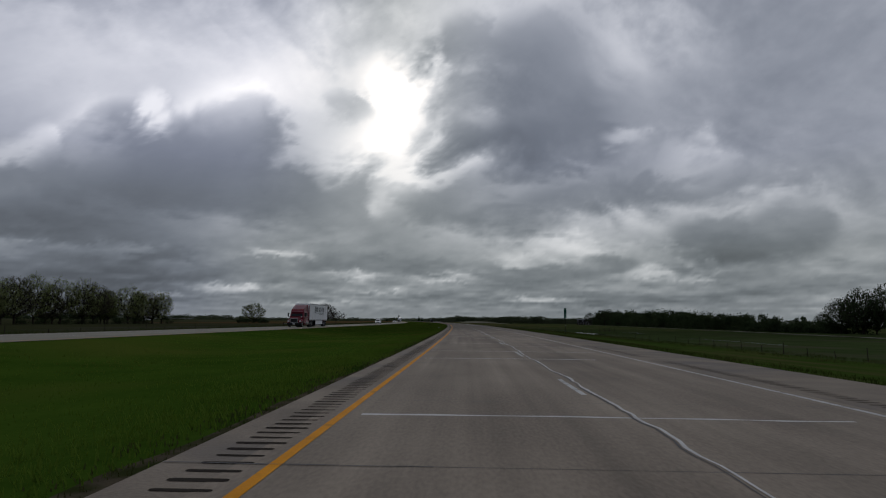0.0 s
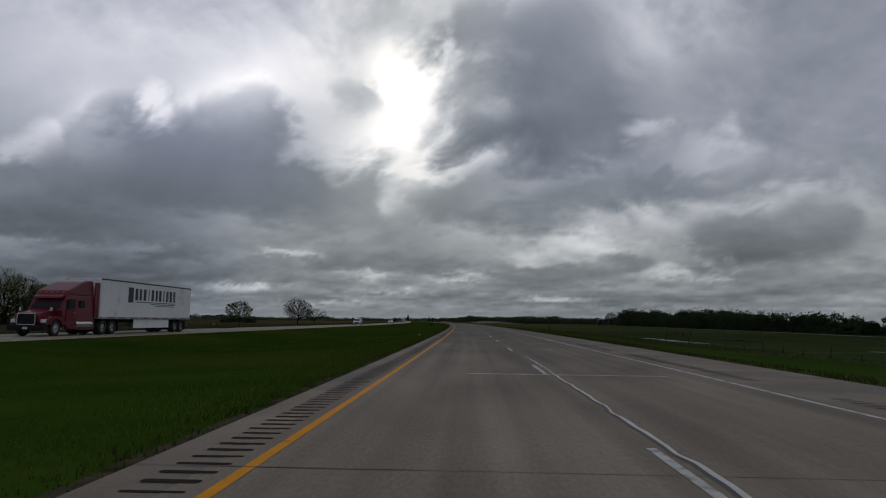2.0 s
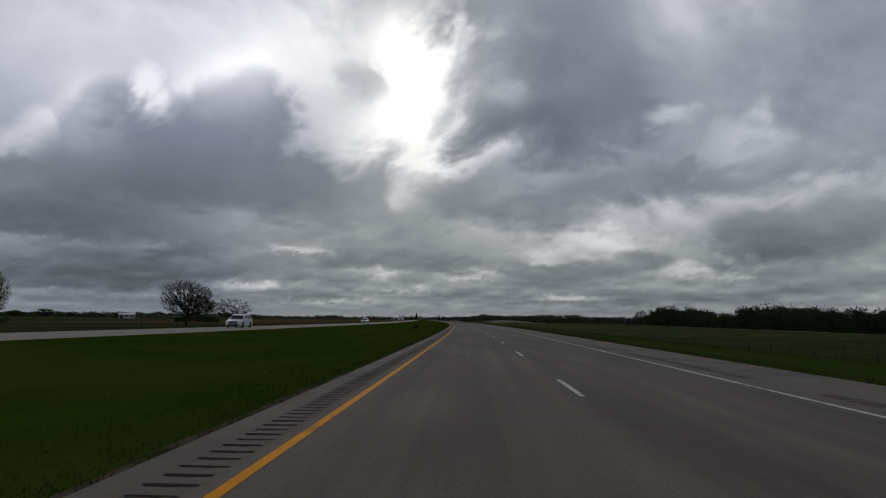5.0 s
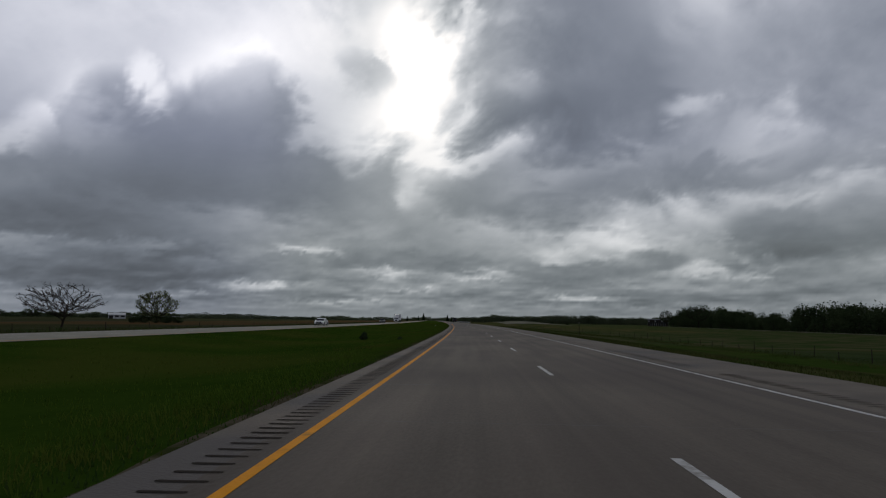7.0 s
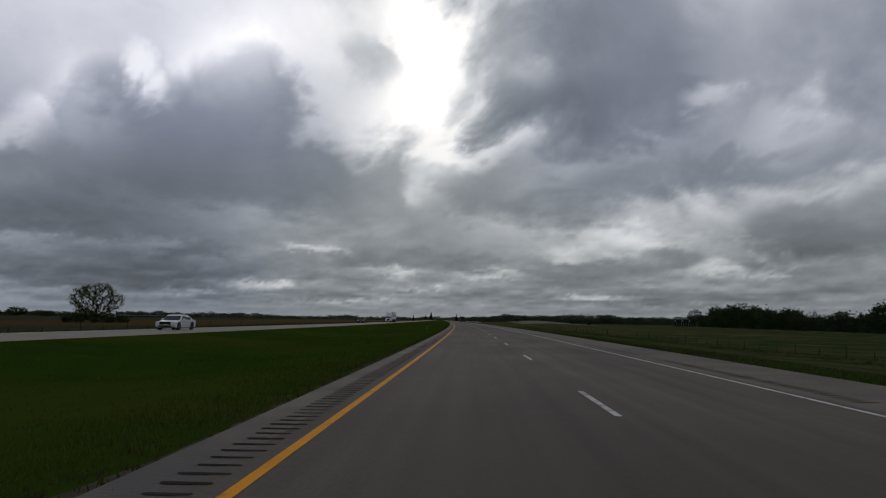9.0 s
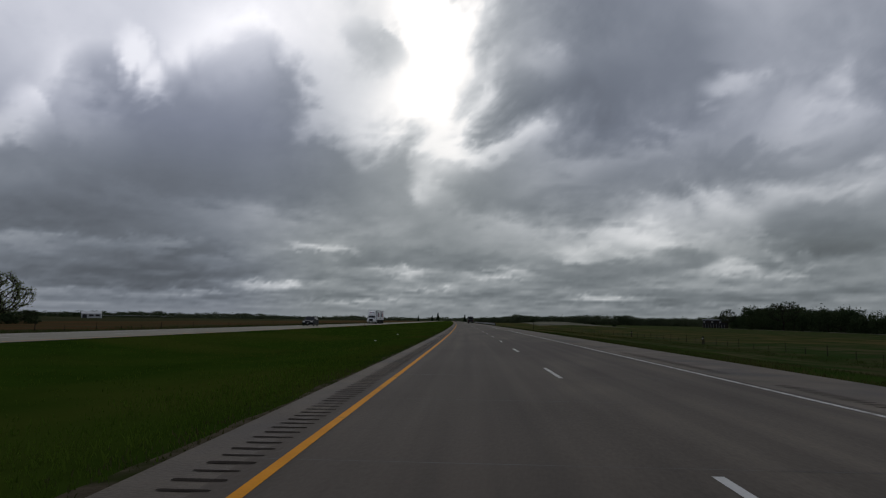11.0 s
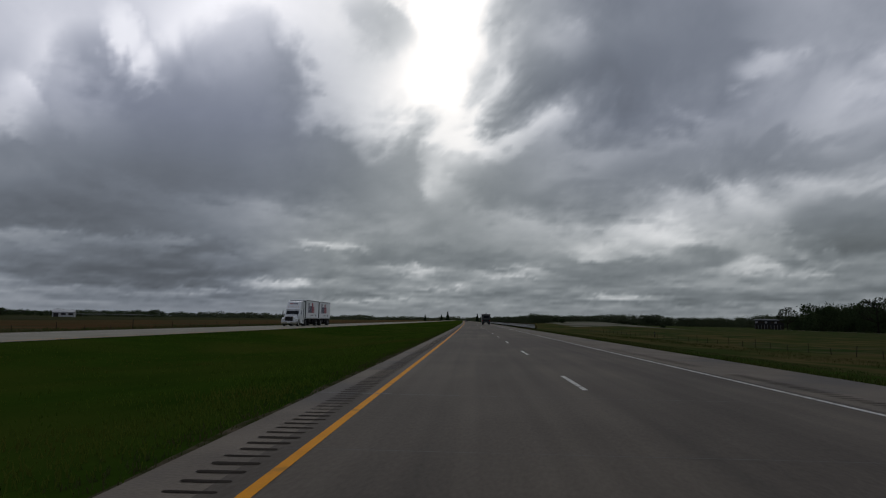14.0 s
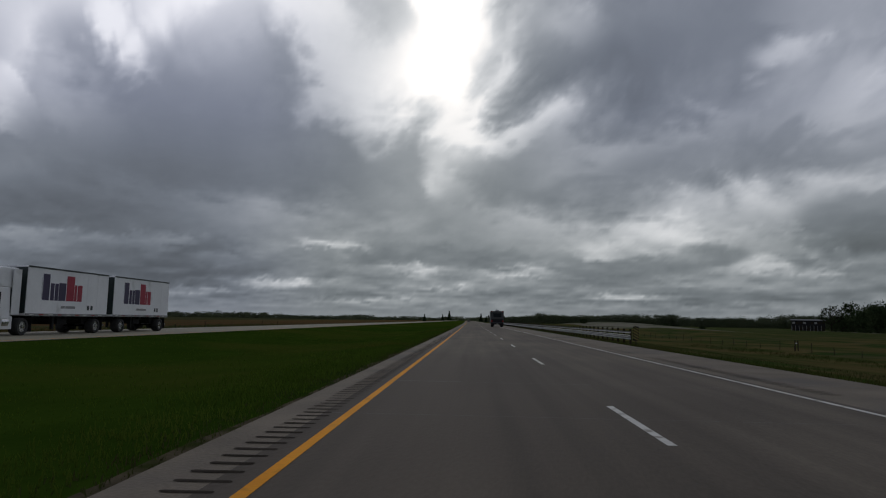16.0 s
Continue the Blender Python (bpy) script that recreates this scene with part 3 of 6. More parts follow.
for s, a_, b_, w in ((9.6, 0.3, 6.6, 0.05), (22.7, 0.25, 5.9, 0.06), (28.2, 0.2, 6.9, 0.06), (33.7, 3.9, 6.6, 0.05), (37.6, 0.8, 6.2, 0.05), (48.4, 0.4, 6.9, 0.05), (53.7, 0.5, 6.3, 0.045),
                     (61.1, 0.2, 7.0, 0.07), (67.0, 0.4, 2.6, 0.045), (73.2, 0.9, 6.0, 0.05), (85.2, 1.8, 6.4, 0.05), (99.4, 1.2, 5.6, 0.035), (110.5, 0.6, 2.8, 0.02), (129.6, 0.9, 2.6, 0.014), (129.7, 4.2, 5.6, 0.012), (141.5, 2.2, 5.2, 0.02), (233.5, 0.4, 1.4, 0.02)):
    joint(s, a_, b_, w * (1.9 if s < 95 else 1.2), wander=0.05)
for i in range(170):
    s = 2.0 + i * 4.57
    joint(s, -0.2, 7.5, 0.012, tar, road, 0.002, 0.01, "pavement_joint")
    if i % 3 == 1:
        joint(s, -0.92, 1.4, 0.022, tar, road, 0.006, 0.02, "pavement_joint")
for s, a_, b_ in ((22.5, 8.6, 9.7), (33, 8.3, 9.8), (38.4, 8.4, 9.75), (52, 8.5, 9.5), (128, 7.9, 9.6), (131.5, 8.6, 9.7), (180, 8.2, 9.7), (248, 8.4, 9.7), (330, 8.3, 9.6), (420, 8.4, 9.7), (498, 8.2, 9.7), (556, 8.3, 9.75), (560, 8.7, 9.8)):
    joint(s, a_, b_, 0.045, tar, right_shoulder, 0.001, 0.12, "shoulder_crack")
joint(486.5, -0.95, 0.3, 0.05, tar, left_shoulder, 0.006, 0.05, "shoulder_crack")
joint(232.0, -0.3, 0.35, 0.05, tar, left_shoulder, 0.006, 0.05, "shoulder_crack")

# the long sealed joint between the lanes, pale and crooked, beside a dark open gap
ss = np.arange(-20, 93.5, 0.4)
swing = 3.87 + 0.2 * (fbm(ss * 0.22, ss * 0 + 3, 4) - 0.5) + 0.1 * (value_noise(ss * 0.55, ss * 0 + 9) - 0.5) + 0.09 * (fbm(ss * 2.3, ss * 0 + 9, 2) - 0.5)
for name, dl, half, mat_, z in (("lane_joint_seal", 0.0, 0.024, sealant, 0.006), ("lane_joint_gap", -0.055, 0.012, tar, 0.005)):
    w = half * (0.35 + 1.4 * fbm(ss * 0.9, ss * 0 + 5, 3) ** 1.3)
    xa, ya = along(ss, swing + dl - w)
    xb, yb = along(ss, swing + dl + w)
    k = len(ss)
    sheet(name, [(x, y, z) for x, y in zip(xa, ya)] + [(x, y, z) for x, y in zip(xb, yb)], [(i, i + k, i + k + 1, i + 1) for i in range(k - 1)], mat_, road)

# a pale track along the foot of the wood
ts = np.arange(120, 1100, 12.0)
tl = 97 + 0.182 * ts - 12 + 6 * (fbm(ts * 0.01, ts * 0 + 6, 2) - 0.5)
xa, ya = along(ts, tl)
xb, yb = along(ts, tl + 5)
k = len(ts)
track = sheet("track", [(x, y, z) for x, y, z in zip(xa, ya, ground_z(ts, tl) + 0.12)] + [(x, y, z) for x, y, z in zip(xb, yb, ground_z(ts, tl + 5) + 0.12)], [(i, i + k, i + k + 1, i + 1) for i in range(k - 1)], track_soil)
tagged(track, "pale dry farm track along the edge of the wood", "track", kind="structure")

# ---- trees ----


def grow(seed, count, bole=0.2, flat=1.0, hollow=0.35, droop=0.0):
    """The limbs of a tree one unit high and one wide: segments (from, to, radii) and the twig ends. Twigs reach for points spread
    through the crown and join the nearest limb; limbs thicken with what they carry. bole: bare trunk; flat: below 1 a bowl-shaped crown."""
    rng = np.random.RandomState(seed)
    d = rng.normal(0, 1, (count, 3))
    d /= np.linalg.norm(d, axis=1, keepdims=True)
    r = hollow + (1 - hollow) * rng.rand(count) ** 0.5
    lobes = 0.78 + 0.4 * fbm(d[:, 0] * 1.4 + seed, d[:, 1] * 1.4 + d[:, 2] * 1.1 + 5, 3)
    mid = bole + (1 - bole) * 0.5
    goals = d * (r * lobes)[:, None] * np.array([0.52, 0.52, (1 - bole) * 0.52]) + (0, 0, mid)
    if flat < 1:
        goals[:, 2] = np.maximum(goals[:, 2], bole + 1.1 * np.hypot(goals[:, 0], goals[:, 1]) * (1 - flat) + 0.05)
    goals[:, 2] -= droop * np.hypot(goals[:, 0], goals[:, 1])
    goals = goals[np.argsort(np.linalg.norm(goals - (0, 0, bole), axis=1))]
    nodes = np.zeros((count * 5 + 20, 3))
    parent = np.full(len(nodes), -1)
    used = 8
    depth = np.zeros(len(nodes))
    lean = rng.normal(0, 0.04, 2)
    for i in range(8):
        t_ = i / 7
        nodes[i] = (lean[0] * t_ + rng.normal(0, 0.006), lean[1] * t_ + rng.normal(0, 0.006), t_ * (bole + 0.28))
        parent[i] = i - 1
        depth[i] = nodes[i][2] * 0.6
    ends = []
    for g in goals:
        have = nodes[:used]
        gap = np.linalg.norm(have - g, axis=1) + 0.6 * depth[:used] + 0.5 * np.maximum(0, have[:, 2] - g[2] + 0.05) + 1.2 * np.maximum(0, bole * 0.8 - have[:, 2])
        k = int(np.argmin(gap))
        far = g - nodes[k]
        steps = int(np.clip(np.linalg.norm(far) / 0.05, 1, 4))
        last = k
        for j in range(1, steps + 1):
            f = j / steps
            p = nodes[k] + far * f + (0, 0, 0.02 * math.sin(3.14 * f)) + rng.normal(0, 0.004, 3) * (j < steps)
            nodes[used], parent[used] = p, last
            depth[used] = depth[last] + np.linalg.norm(p - nodes[last])
            last = used
            used += 1
        ends.append(last)
    load = np.zeros(used)
    load[ends] = 1
    for i in range(used - 1, 0, -1):
        load[parent[i]] += load[i]
    radius = 0.024 * (np.maximum(load, 1) / count) ** 0.42
    segs = [(nodes[parent[i]], nodes[i], min(radius[parent[i]], radius[i] * 1.5 + 0.0005), radius[i]) for i in range(1, used)]
    return segs, nodes[ends]


def limbs_mesh(segs, scale, thin=0.0):
    """Three- to five-sided tapered limbs."""
    p = np.array([s_[0] for s_ in segs]) * scale
    q = np.array([s_[1] for s_ in segs]) * scale
    r0 = np.maximum(np.array([s_[2] for s_ in segs]) * scale[2], thin)
    r1 = np.maximum(np.array([s_[3] for s_ in segs]) * scale[2], thin)
    d = q - p
    d /= np.maximum(np.linalg.norm(d, axis=1, keepdims=True), 1e-6)
    a_ = np.cross(d, np.array([0.31, 0.87, 0.37]))
    a_ /= np.maximum(np.linalg.norm(a_, axis=1, keepdims=True), 1e-6)
    b_ = np.cross(d, a_)
    sides = 4
    rings = []
    for base, r in ((p, r0), (q, r1)):
        for i in range(sides):
            t_ = 6.28318 * i / sides
            rings.append(base + (a_ * math.cos(t_) + b_ * math.sin(t_)) * r[:, None])
    v = np.stack(rings, 1).reshape(-1, 3)
    k = np.arange(len(segs))[:, None] * 2 * sides
    quads = [np.concatenate([k + i, k + (i + 1) % sides, k + sides + (i + 1) % sides, k + sides + i], 1) for i in range(sides)]
    return v, np.concatenate(quads)


def leaves_mesh(rng, tips, scale, per_tip, size, scatter):
    """Small folded leaf sprays round the tips."""
    c = np.repeat(tips * scale, per_tip, axis=0)
    c = c + rng.normal(0, scatter, c.shape).clip(-1.4 * scatter, 1.4 * scatter) * np.array([1, 1, 0.8])
    m_ = len(c)
    a_ = rng.normal(0, 1, (m_, 3))
    a_ /= np.linalg.norm(a_, axis=1, keepdims=True)
    b_ = np.cross(a_, rng.normal(0, 1, (m_, 3)))
    b_ /= np.linalg.norm(b_, axis=1, keepdims=True)
    w = size * (0.5 + rng.rand(m_, 1))
    v = np.stack([c - a_ * w, c - b_ * w * 0.7, c + a_ * w, c + b_ * w * 0.7], 1).reshape(-1, 3)
    return v, np.arange(m_ * 4).reshape(-1, 4)


def fast_mesh(name, v, f):
    me = bpy.data.meshes.new(name)
    me.vertices.add(len(v))
    me.vertices.foreach_set("co", np.asarray(v, dtype=np.float32).reshape(-1))
    me.loops.add(len(f) * 4)
    me.loops.foreach_set("vertex_index", np.asarray(f, dtype=np.int32).reshape(-1))
    me.polygons.add(len(f))
    me.polygons.foreach_set("loop_start", np.arange(len(f), dtype=np.int32) * 4)
    me.update(calc_edges=True)
    return me


def tree(label, height, width, seed, at, leaf, count=700, bole=0.2, flat=1.0, per_tip=3, leaf_size=0.2, scatter=0.4, thin=0.012, group="", hollow=0.35):
    """A tree: a trunk with its limbs, and a crown of many small leaf sprays."""
    rng = np.random.RandomState(seed + 50)
    segs, tips = grow(seed, count, bole, flat, hollow)
    scale = np.array([width, width, height])
    ob = thing("tree", label, "tree", at, rng.rand() * 360, group)
    mesh_part("trunk", fast_mesh("trunk", *limbs_mesh(segs, scale, thin)), bark, ob)
    if per_tip:
        mesh_part("crown", fast_mesh("crown", *leaves_mesh(rng, tips, scale, per_tip, leaf_size, scatter)), leaf, ob)
    return ob


tree("tall bare tree with budding twigs in the field", 9.7, 11.0, 11, spot(308, -55.6, -0.1), bark, 1300, 0.2, 0.75, 4, 0.085, 0.22, 0.03)
tree("low spreading bare tree beside the carriageway", 6.8, 10.6, 29, spot(330, -53.8, -0.1), bark, 480, 0.22, 0.45, 4, 0.07, 0.18, 0.036, "", 0.2)
tree("lone round tree with thin spring leaves and brush at its foot", 17.0, 20.5, 41, spot(594, -155, -0.2), leaf_lone, 300, 0.14, 0.74, 20, 0.23, 0.65, 0.14, "", 0.55)
for i, (ds, dl, h) in enumerate(((-3, -5, 4), (2, 6, 4.2), (4, -9, 4.6), (-5, 8, 3.4), (-2, 1, 3.8), (3, 11, 3.2), (0, -12, 3.0))):
    tree("leafy brush at the foot of a lone tree", h, h * 1.8, 60 + i, spot(594 + ds, -155 + dl, -0.3), leaf_dark, 120, 0.05, 1.0, 6, 0.22, 0.3, 0.02, "brush under the tree")

row_label = "roadside field tree with thin yellow-green spring leaves"
row = [tree(row_label, 19.5, 14 + 1.5 * i, 80 + i, spot(418 - 6.2 * i, -172 - 3 * i, -0.3), (leaf_spring, leaf_spring, leaf_bud, leaf_spring)[i], 470, 0.1, 0.6, 9 if i != 1 else 5, 0.22, 0.6, 0.05, "row of field trees") for i in range(4)]
rng = np.random.RandomState(5)
for i in range(4, 40):
    k = 0.84 + 0.3 * rng.rand()
    x, y, z = spot(418 - 6.2 * i + rng.normal(0, 2), -172 - 1.3 * i + rng.normal(0, 5), -0.3)
    copy_thing(row[(i * 3 + int(rng.rand() * 2)) % 4], pose(x, y, z, 0, 0, rng.rand() * 360) @ Matrix.Diagonal((k, k, k * (0.9 + 0.2 * rng.rand()), 1)))
spots = []
for i in range(60):
    s = 420 - 250 * rng.rand()
    h = 3.0 + 3.5 * rng.rand()
    spots.append((s, -172 - 1.3 * (418 - s) / 6.2 + rng.normal(0, 6), h))
row_brush = spots
near_wood = tree("dark ragged tree at the edge of the wood", 19, 16, 131, spot(277, 176, -0.3), leaf_dark, 620, 0.1, 0.8, 6, 0.3, 0.65, 0.07)
for s, l, k in ((268, 189, 0.9), (262, 201, 0.95), (250, 194, 0.8), (340, 199, 0.55), (286, 188, 0.7), (270, 183, 1.1), (298, 186, 0.85), (287, 173, 0.8)):
    copy_thing(near_wood, pose(*spot(s, l, -0.3), 0, 0, s * 7) @ Matrix.Diagonal((k, k, k, 1)))

open_tree = tree("dark half-bare spreading tree standing over the wood", 23, 26, 137, spot(893, 257, -0.3), leaf_dark, 340, 0.2, 0.55, 12, 0.3, 0.6, 0.14, "open trees of the wood", 0.5)
copy_thing(open_tree, pose(*spot(1076, 290, -0.3), 0, 0, 70) @ Matrix.Diagonal((0.7, 0.7, 0.9, 1)))


def wood(name, label, spots, leaf, seed, leaf_count=720, leaf_size=0.29, twigs=75, limbs=40):
    """Many trees in one object: trunks, limbs and leaf sprays."""
    rng = np.random.RandomState(seed)
    kinds = [grow(seed + i, twigs, 0.08, 1.0, 0.5) for i in range(6)]
    tv, tf, lv, lf, nt, nl = [], [], [], [], 0, 0
    for x, y, z, h, w in spots:
        segs, tips = kinds[rng.randint(6)]
        scale = np.array([w, w, h])
        v, f = limbs_mesh(segs[:limbs], scale, 0.05)
        t_ = rng.rand() * 6.28
        m_ = np.array([[math.cos(t_), math.sin(t_), 0], [-math.sin(t_), math.cos(t_), 0], [0, 0, 1]])
        tv.append(v @ m_ + (x, y, z))
        tf.append(f + nt)
        nt += len(v)
        # the crown billows: leaves lie round a few lobes, and some fill the foot
        lobes = rng.randint(6, 10)
        a_, up = rng.rand(lobes) * 6.28, 0.3 + 0.52 * rng.rand(lobes)
        out = 0.34 * np.sqrt(1 - ((up - 0.5) / 0.5) ** 2) * rng.rand(lobes) ** 0.5
        mids = np.stack([out * np.cos(a_), out * np.sin(a_), up], 1)
        wide = 0.13 + 0.07 * rng.rand(lobes)
        pick = rng.randint(lobes, size=leaf_count)
        way = rng.normal(0, 1, (leaf_count, 3))
        way /= np.linalg.norm(way, axis=1, keepdims=True)
        some = mids[pick] + way * (wide[pick] * (0.55 + 0.55 * rng.rand(leaf_count)))[:, None] * np.array([1.15, 1.15, 0.85])
        stray = rng.rand(leaf_count) < 0.12
        some[stray] = tips[rng.randint(len(tips), size=stray.sum())]
        low = rng.rand(leaf_count) < 0.25
        some[low] = np.stack([rng.normal(0, 0.24, low.sum()), rng.normal(0, 0.24, low.sum()), 0.35 * rng.rand(low.sum())], 1)
        v, f = leaves_mesh(rng, some, scale, 1, leaf_size * max(1.0, h / 14), 0.02 * h)
        v[:, 2] = np.maximum(v[:, 2], 0.1)
        lv.append(v @ m_ + (x, y, z))
        lf.append(f + nl)
        nl += len(v)
    ob = thing(name, label, "woodland", kind="stuff")
    mesh_part("trunks", fast_mesh("trunks", np.concatenate(tv), np.concatenate(tf)), leaf if leaf is far_mat else bark, ob)
    mesh_part("foliage", fast_mesh("foliage", np.concatenate(lv), np.concatenate(lf)), leaf, ob)
    return ob


rng = np.random.RandomState(21)
spots = []
for i in range(330):
    s = 372 + 778 * (i + rng.rand()) / 330
    depth = rng.rand() ** 1.5 * 45
    h = (13.2 + 7.4 * (s - 300) / 850) * (0.75 + 0.35 * rng.rand()) * np.interp(s, [372, 540], [0.6, 1.0]) * (0.6 + 0.85 * float(fbm(np.array(s * 0.013), np.array(4.0), 2)))
    spots.append((*spot(s, 97 + 0.182 * s + 4 + depth, -0.3), h, h * (0.55 + 0.5 * rng.rand())))
for i in range(40):
    s = 285 + 90 * rng.rand()
    h = 3.5 + 3 * rng.rand()
    spots.append((*spot(s, 160 + 25 * rng.rand(), -0.3), h, h * 1.5))
for i in range(50):
    s = 1085 + 60 * rng.rand()
    h = 19 + 8 * rng.rand()
    spots.append((*spot(s, 338 + 45 * rng.rand(), -0.3), h, h * 0.8))
# a farm shed stands clear in a gap of the wood


def off_shed_gap(p):
    for ax, ay in ((-18, 442), (-28, 541)):
        dx, dy = 202 - ax, 1153 - ay
        t_ = ((p[0] - ax) * dx + (p[1] - ay) * dy) / (dx * dx + dy * dy)
        if t_ < 1.04 and math.hypot(p[0] - ax - dx * t_, p[1] - ay - dy * t_) < 15 + 0.35 * p[4]:
            return False
    return True


spots = [p for p in spots if p[3] < 6 or off_shed_gap(p)]
wood("brush", "low dark brush under a row of field trees", [(*spot(s, l, -0.3), h, h * 1.8) for s, l, h in row_brush], leaf_dark, 290, 300, 0.22, 40)
wood("woodland", "dark dense wood of spring trees along the field", spots, leaf_dark, 300, 760, 0.38)
spots = []
for i in range(300):
    q = (i + rng.rand()) / 300
    s, l = 1750 - 420 * q, 25 + 560 * q
    h = (16.0 + 4 * rng.rand()) * (0.75 + 0.5 * float(fbm(np.array(l * 0.02), np.array(9.0), 2)))
    spots.append((*spot(s + 60 * rng.rand(), l, -0.5), h * float(np.interp(l, [25, 130], [0.45, 1.0])), h * (1.0 + 0.5 * rng.rand())))
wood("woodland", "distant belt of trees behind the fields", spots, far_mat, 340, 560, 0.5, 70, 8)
spots = []
for i in range(900):
    a_ = radians(-62 + 92 * (i + rng.rand()) / 900)
    d = 1900 + 1500 * rng.rand() ** 0.7
    h = (9 + 8 * rng.rand() ** 3) * (d / 2400) * (0.7 + 1.0 * float(fbm(np.array(i * 0.022), np.array(2.0), 3)))
    spots.append((MID[0] + d * math.sin(a_), MID[1] + d * math.cos(a_), -3.2, h, h * (2.0 + 1.6 * rng.rand())))
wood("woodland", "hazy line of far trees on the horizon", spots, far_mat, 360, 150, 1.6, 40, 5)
spots = []
for i in range(70):
    q = (i + rng.rand()) / 70
    h = (8.5 + 4 * rng.rand()) * (0.75 + 0.5 * float(fbm(np.array(i * 0.16), np.array(6.0), 2)))
    spots.append((-1060 + 390 * q + 20 * rng.rand(), 1200 + 320 * q + 40 * rng.rand(), -3.2, h, h * (1.3 + 0.6 * rng.rand())))
wood("woodland", "dark belt of trees behind a white farm building", spots, leaf_dark, 350, 260, 0.6, 50, 8)
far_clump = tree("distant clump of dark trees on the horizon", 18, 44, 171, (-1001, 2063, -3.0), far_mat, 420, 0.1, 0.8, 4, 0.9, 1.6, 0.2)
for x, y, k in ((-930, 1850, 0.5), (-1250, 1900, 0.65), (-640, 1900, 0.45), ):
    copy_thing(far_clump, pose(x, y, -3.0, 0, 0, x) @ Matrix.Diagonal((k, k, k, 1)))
field_clump = tree("dark clump of trees standing over a far field", 15, 30, 174, (-765, 1239, -3.0), leaf_dark, 320, 0.1, 0.8, 6, 0.6, 1.0, 0.2, "field clumps")
for x, y, k in ((-733, 1264, 0.7), (-800, 1210, 0.8)):
    copy_thing(field_clump, pose(x, y, -3.0, 0, 0, x) @ Matrix.Diagonal((k, k, k, 1)))


def conifer(height, at):
    rng = np.random.RandomState(9)
    ob = thing("conifer", "dark conifer standing by the distant road", "tree", at)
    part("trunk", rod((0, 0, 0), (0, 0, height * 0.95), height * 0.02, 0.03, 7), bark, ob)
    t_ = rng.rand(1500)
    r = (1 - t_) * height * 0.24 * np.sqrt(rng.rand(1500))
    a_ = rng.rand(1500) * 6.28
    tips = np.stack([r * np.cos(a_), r * np.sin(a_), height * (0.08 + 0.92 * t_)], 1)
    mesh_part("crown", fast_mesh("crown", *leaves_mesh(rng, tips, np.ones(3), 1, 0.6, 0.2)), conifer_mat, ob)
    return ob


fir = conifer(14, spot(1480, -24, -0.3))
for s, l, k in ((1495, -34, 0.7), (1300, -48, 0.6), (1520, 22, 0.9), (1535, 30, 0.7)):
    copy_thing(fir, pose(*spot(s, l, -0.3)) @ Matrix.Diagonal((k, k, k, 1)))

# ---- vehicles ----
def paint(name, colour, rough=0.35, coat=0.5, shine=0.5):
    return surface(name, tuple(c * 0.88 for c in colour), colour, rough, 0.8, 8, 0.03, coat=coat, patch=tuple(c * 0.75 + 0.01 for c in colour), patch_scale=0.9, patch_amount=0.1, shine=shine)


red_paint = paint("red_truck_paint", (0.135, 0.005, 0.016), 0.4, 0.15, 0.25)
truck_white = paint("white_truck_paint", (0.68, 0.69, 0.7))
trailer_white = surface("trailer_skin", (0.68, 0.69, 0.7), (0.78, 0.79, 0.8), 0.5, 0.6, 6, 0.03, patch=(0.46, 0.46, 0.45), patch_scale=0.5, patch_amount=0.12)
car_white = paint("white_car_paint", (0.6, 0.61, 0.62), 0.3, 0.5)
car_dark = paint("dark_car_paint", (0.006, 0.007, 0.009), 0.5, 0.0, 0.15)
coach_dark = surface("dark_coach_panel", (0.016, 0.019, 0.02), (0.03, 0.034, 0.034), 0.5, 1, 12, 0.05)
rubber = surface("tyre_rubber", (0.012, 0.012, 0.012), (0.025, 0.025, 0.025), 0.85, 5, 40, 0.2)
chrome = surface("chrome", (0.5, 0.5, 0.5), (0.65, 0.65, 0.65), 0.2, 3, 30, 0.02, metal=1.0)
steel = surface("galvanised_steel", (0.16, 0.165, 0.17), (0.3, 0.305, 0.31), 0.5, 2, 25, 0.05, metal=0.8, patch=(0.3, 0.29, 0.27), patch_scale=1.2, patch_amount=0.2)
alloy = surface("wheel_alloy", (0.42, 0.42, 0.42), (0.58, 0.58, 0.58), 0.35, 3, 30, 0.02, metal=0.7)
black_plastic = surface("black_plastic", (0.01, 0.01, 0.011), (0.018, 0.018, 0.019), 0.7, 4, 40, 0.1, shine=0.15)
glass_dark = surface("tinted_glass", (0.008, 0.01, 0.012), (0.014, 0.017, 0.02), 0.15, 1, 5, 0.0, shine=0.12)
lamp_clear = surface("headlamp_glass", (0.6, 0.6, 0.58), (0.75, 0.75, 0.73), 0.1, 4, 30, 0.0, shine=0.8)
lamp_red = surface("tail_lamp", (0.25, 0.01, 0.01), (0.35, 0.015, 0.012), 0.25, 4, 30, 0.0)
lamp_amber = surface("amber_lamp", (0.5, 0.2, 0.02), (0.6, 0.26, 0.03), 0.25, 4, 30, 0.0)
lettering_dark = surface("dark_green_lettering", (0.012, 0.02, 0.02), (0.02, 0.032, 0.03), 0.5, 3, 30, 0.0)
lettering_violet = surface("violet_lettering", (0.03, 0.022, 0.06), (0.042, 0.03, 0.08), 0.5, 3, 30, 0.0)
lettering_red = surface("crimson_lettering", (0.25, 0.01, 0.03), (0.34, 0.018, 0.045), 0.5, 3, 30, 0.0)
wire_grey = surface("grey_lettering", (0.2, 0.2, 0.2), (0.26, 0.26, 0.26), 0.5, 3, 30, 0.0)
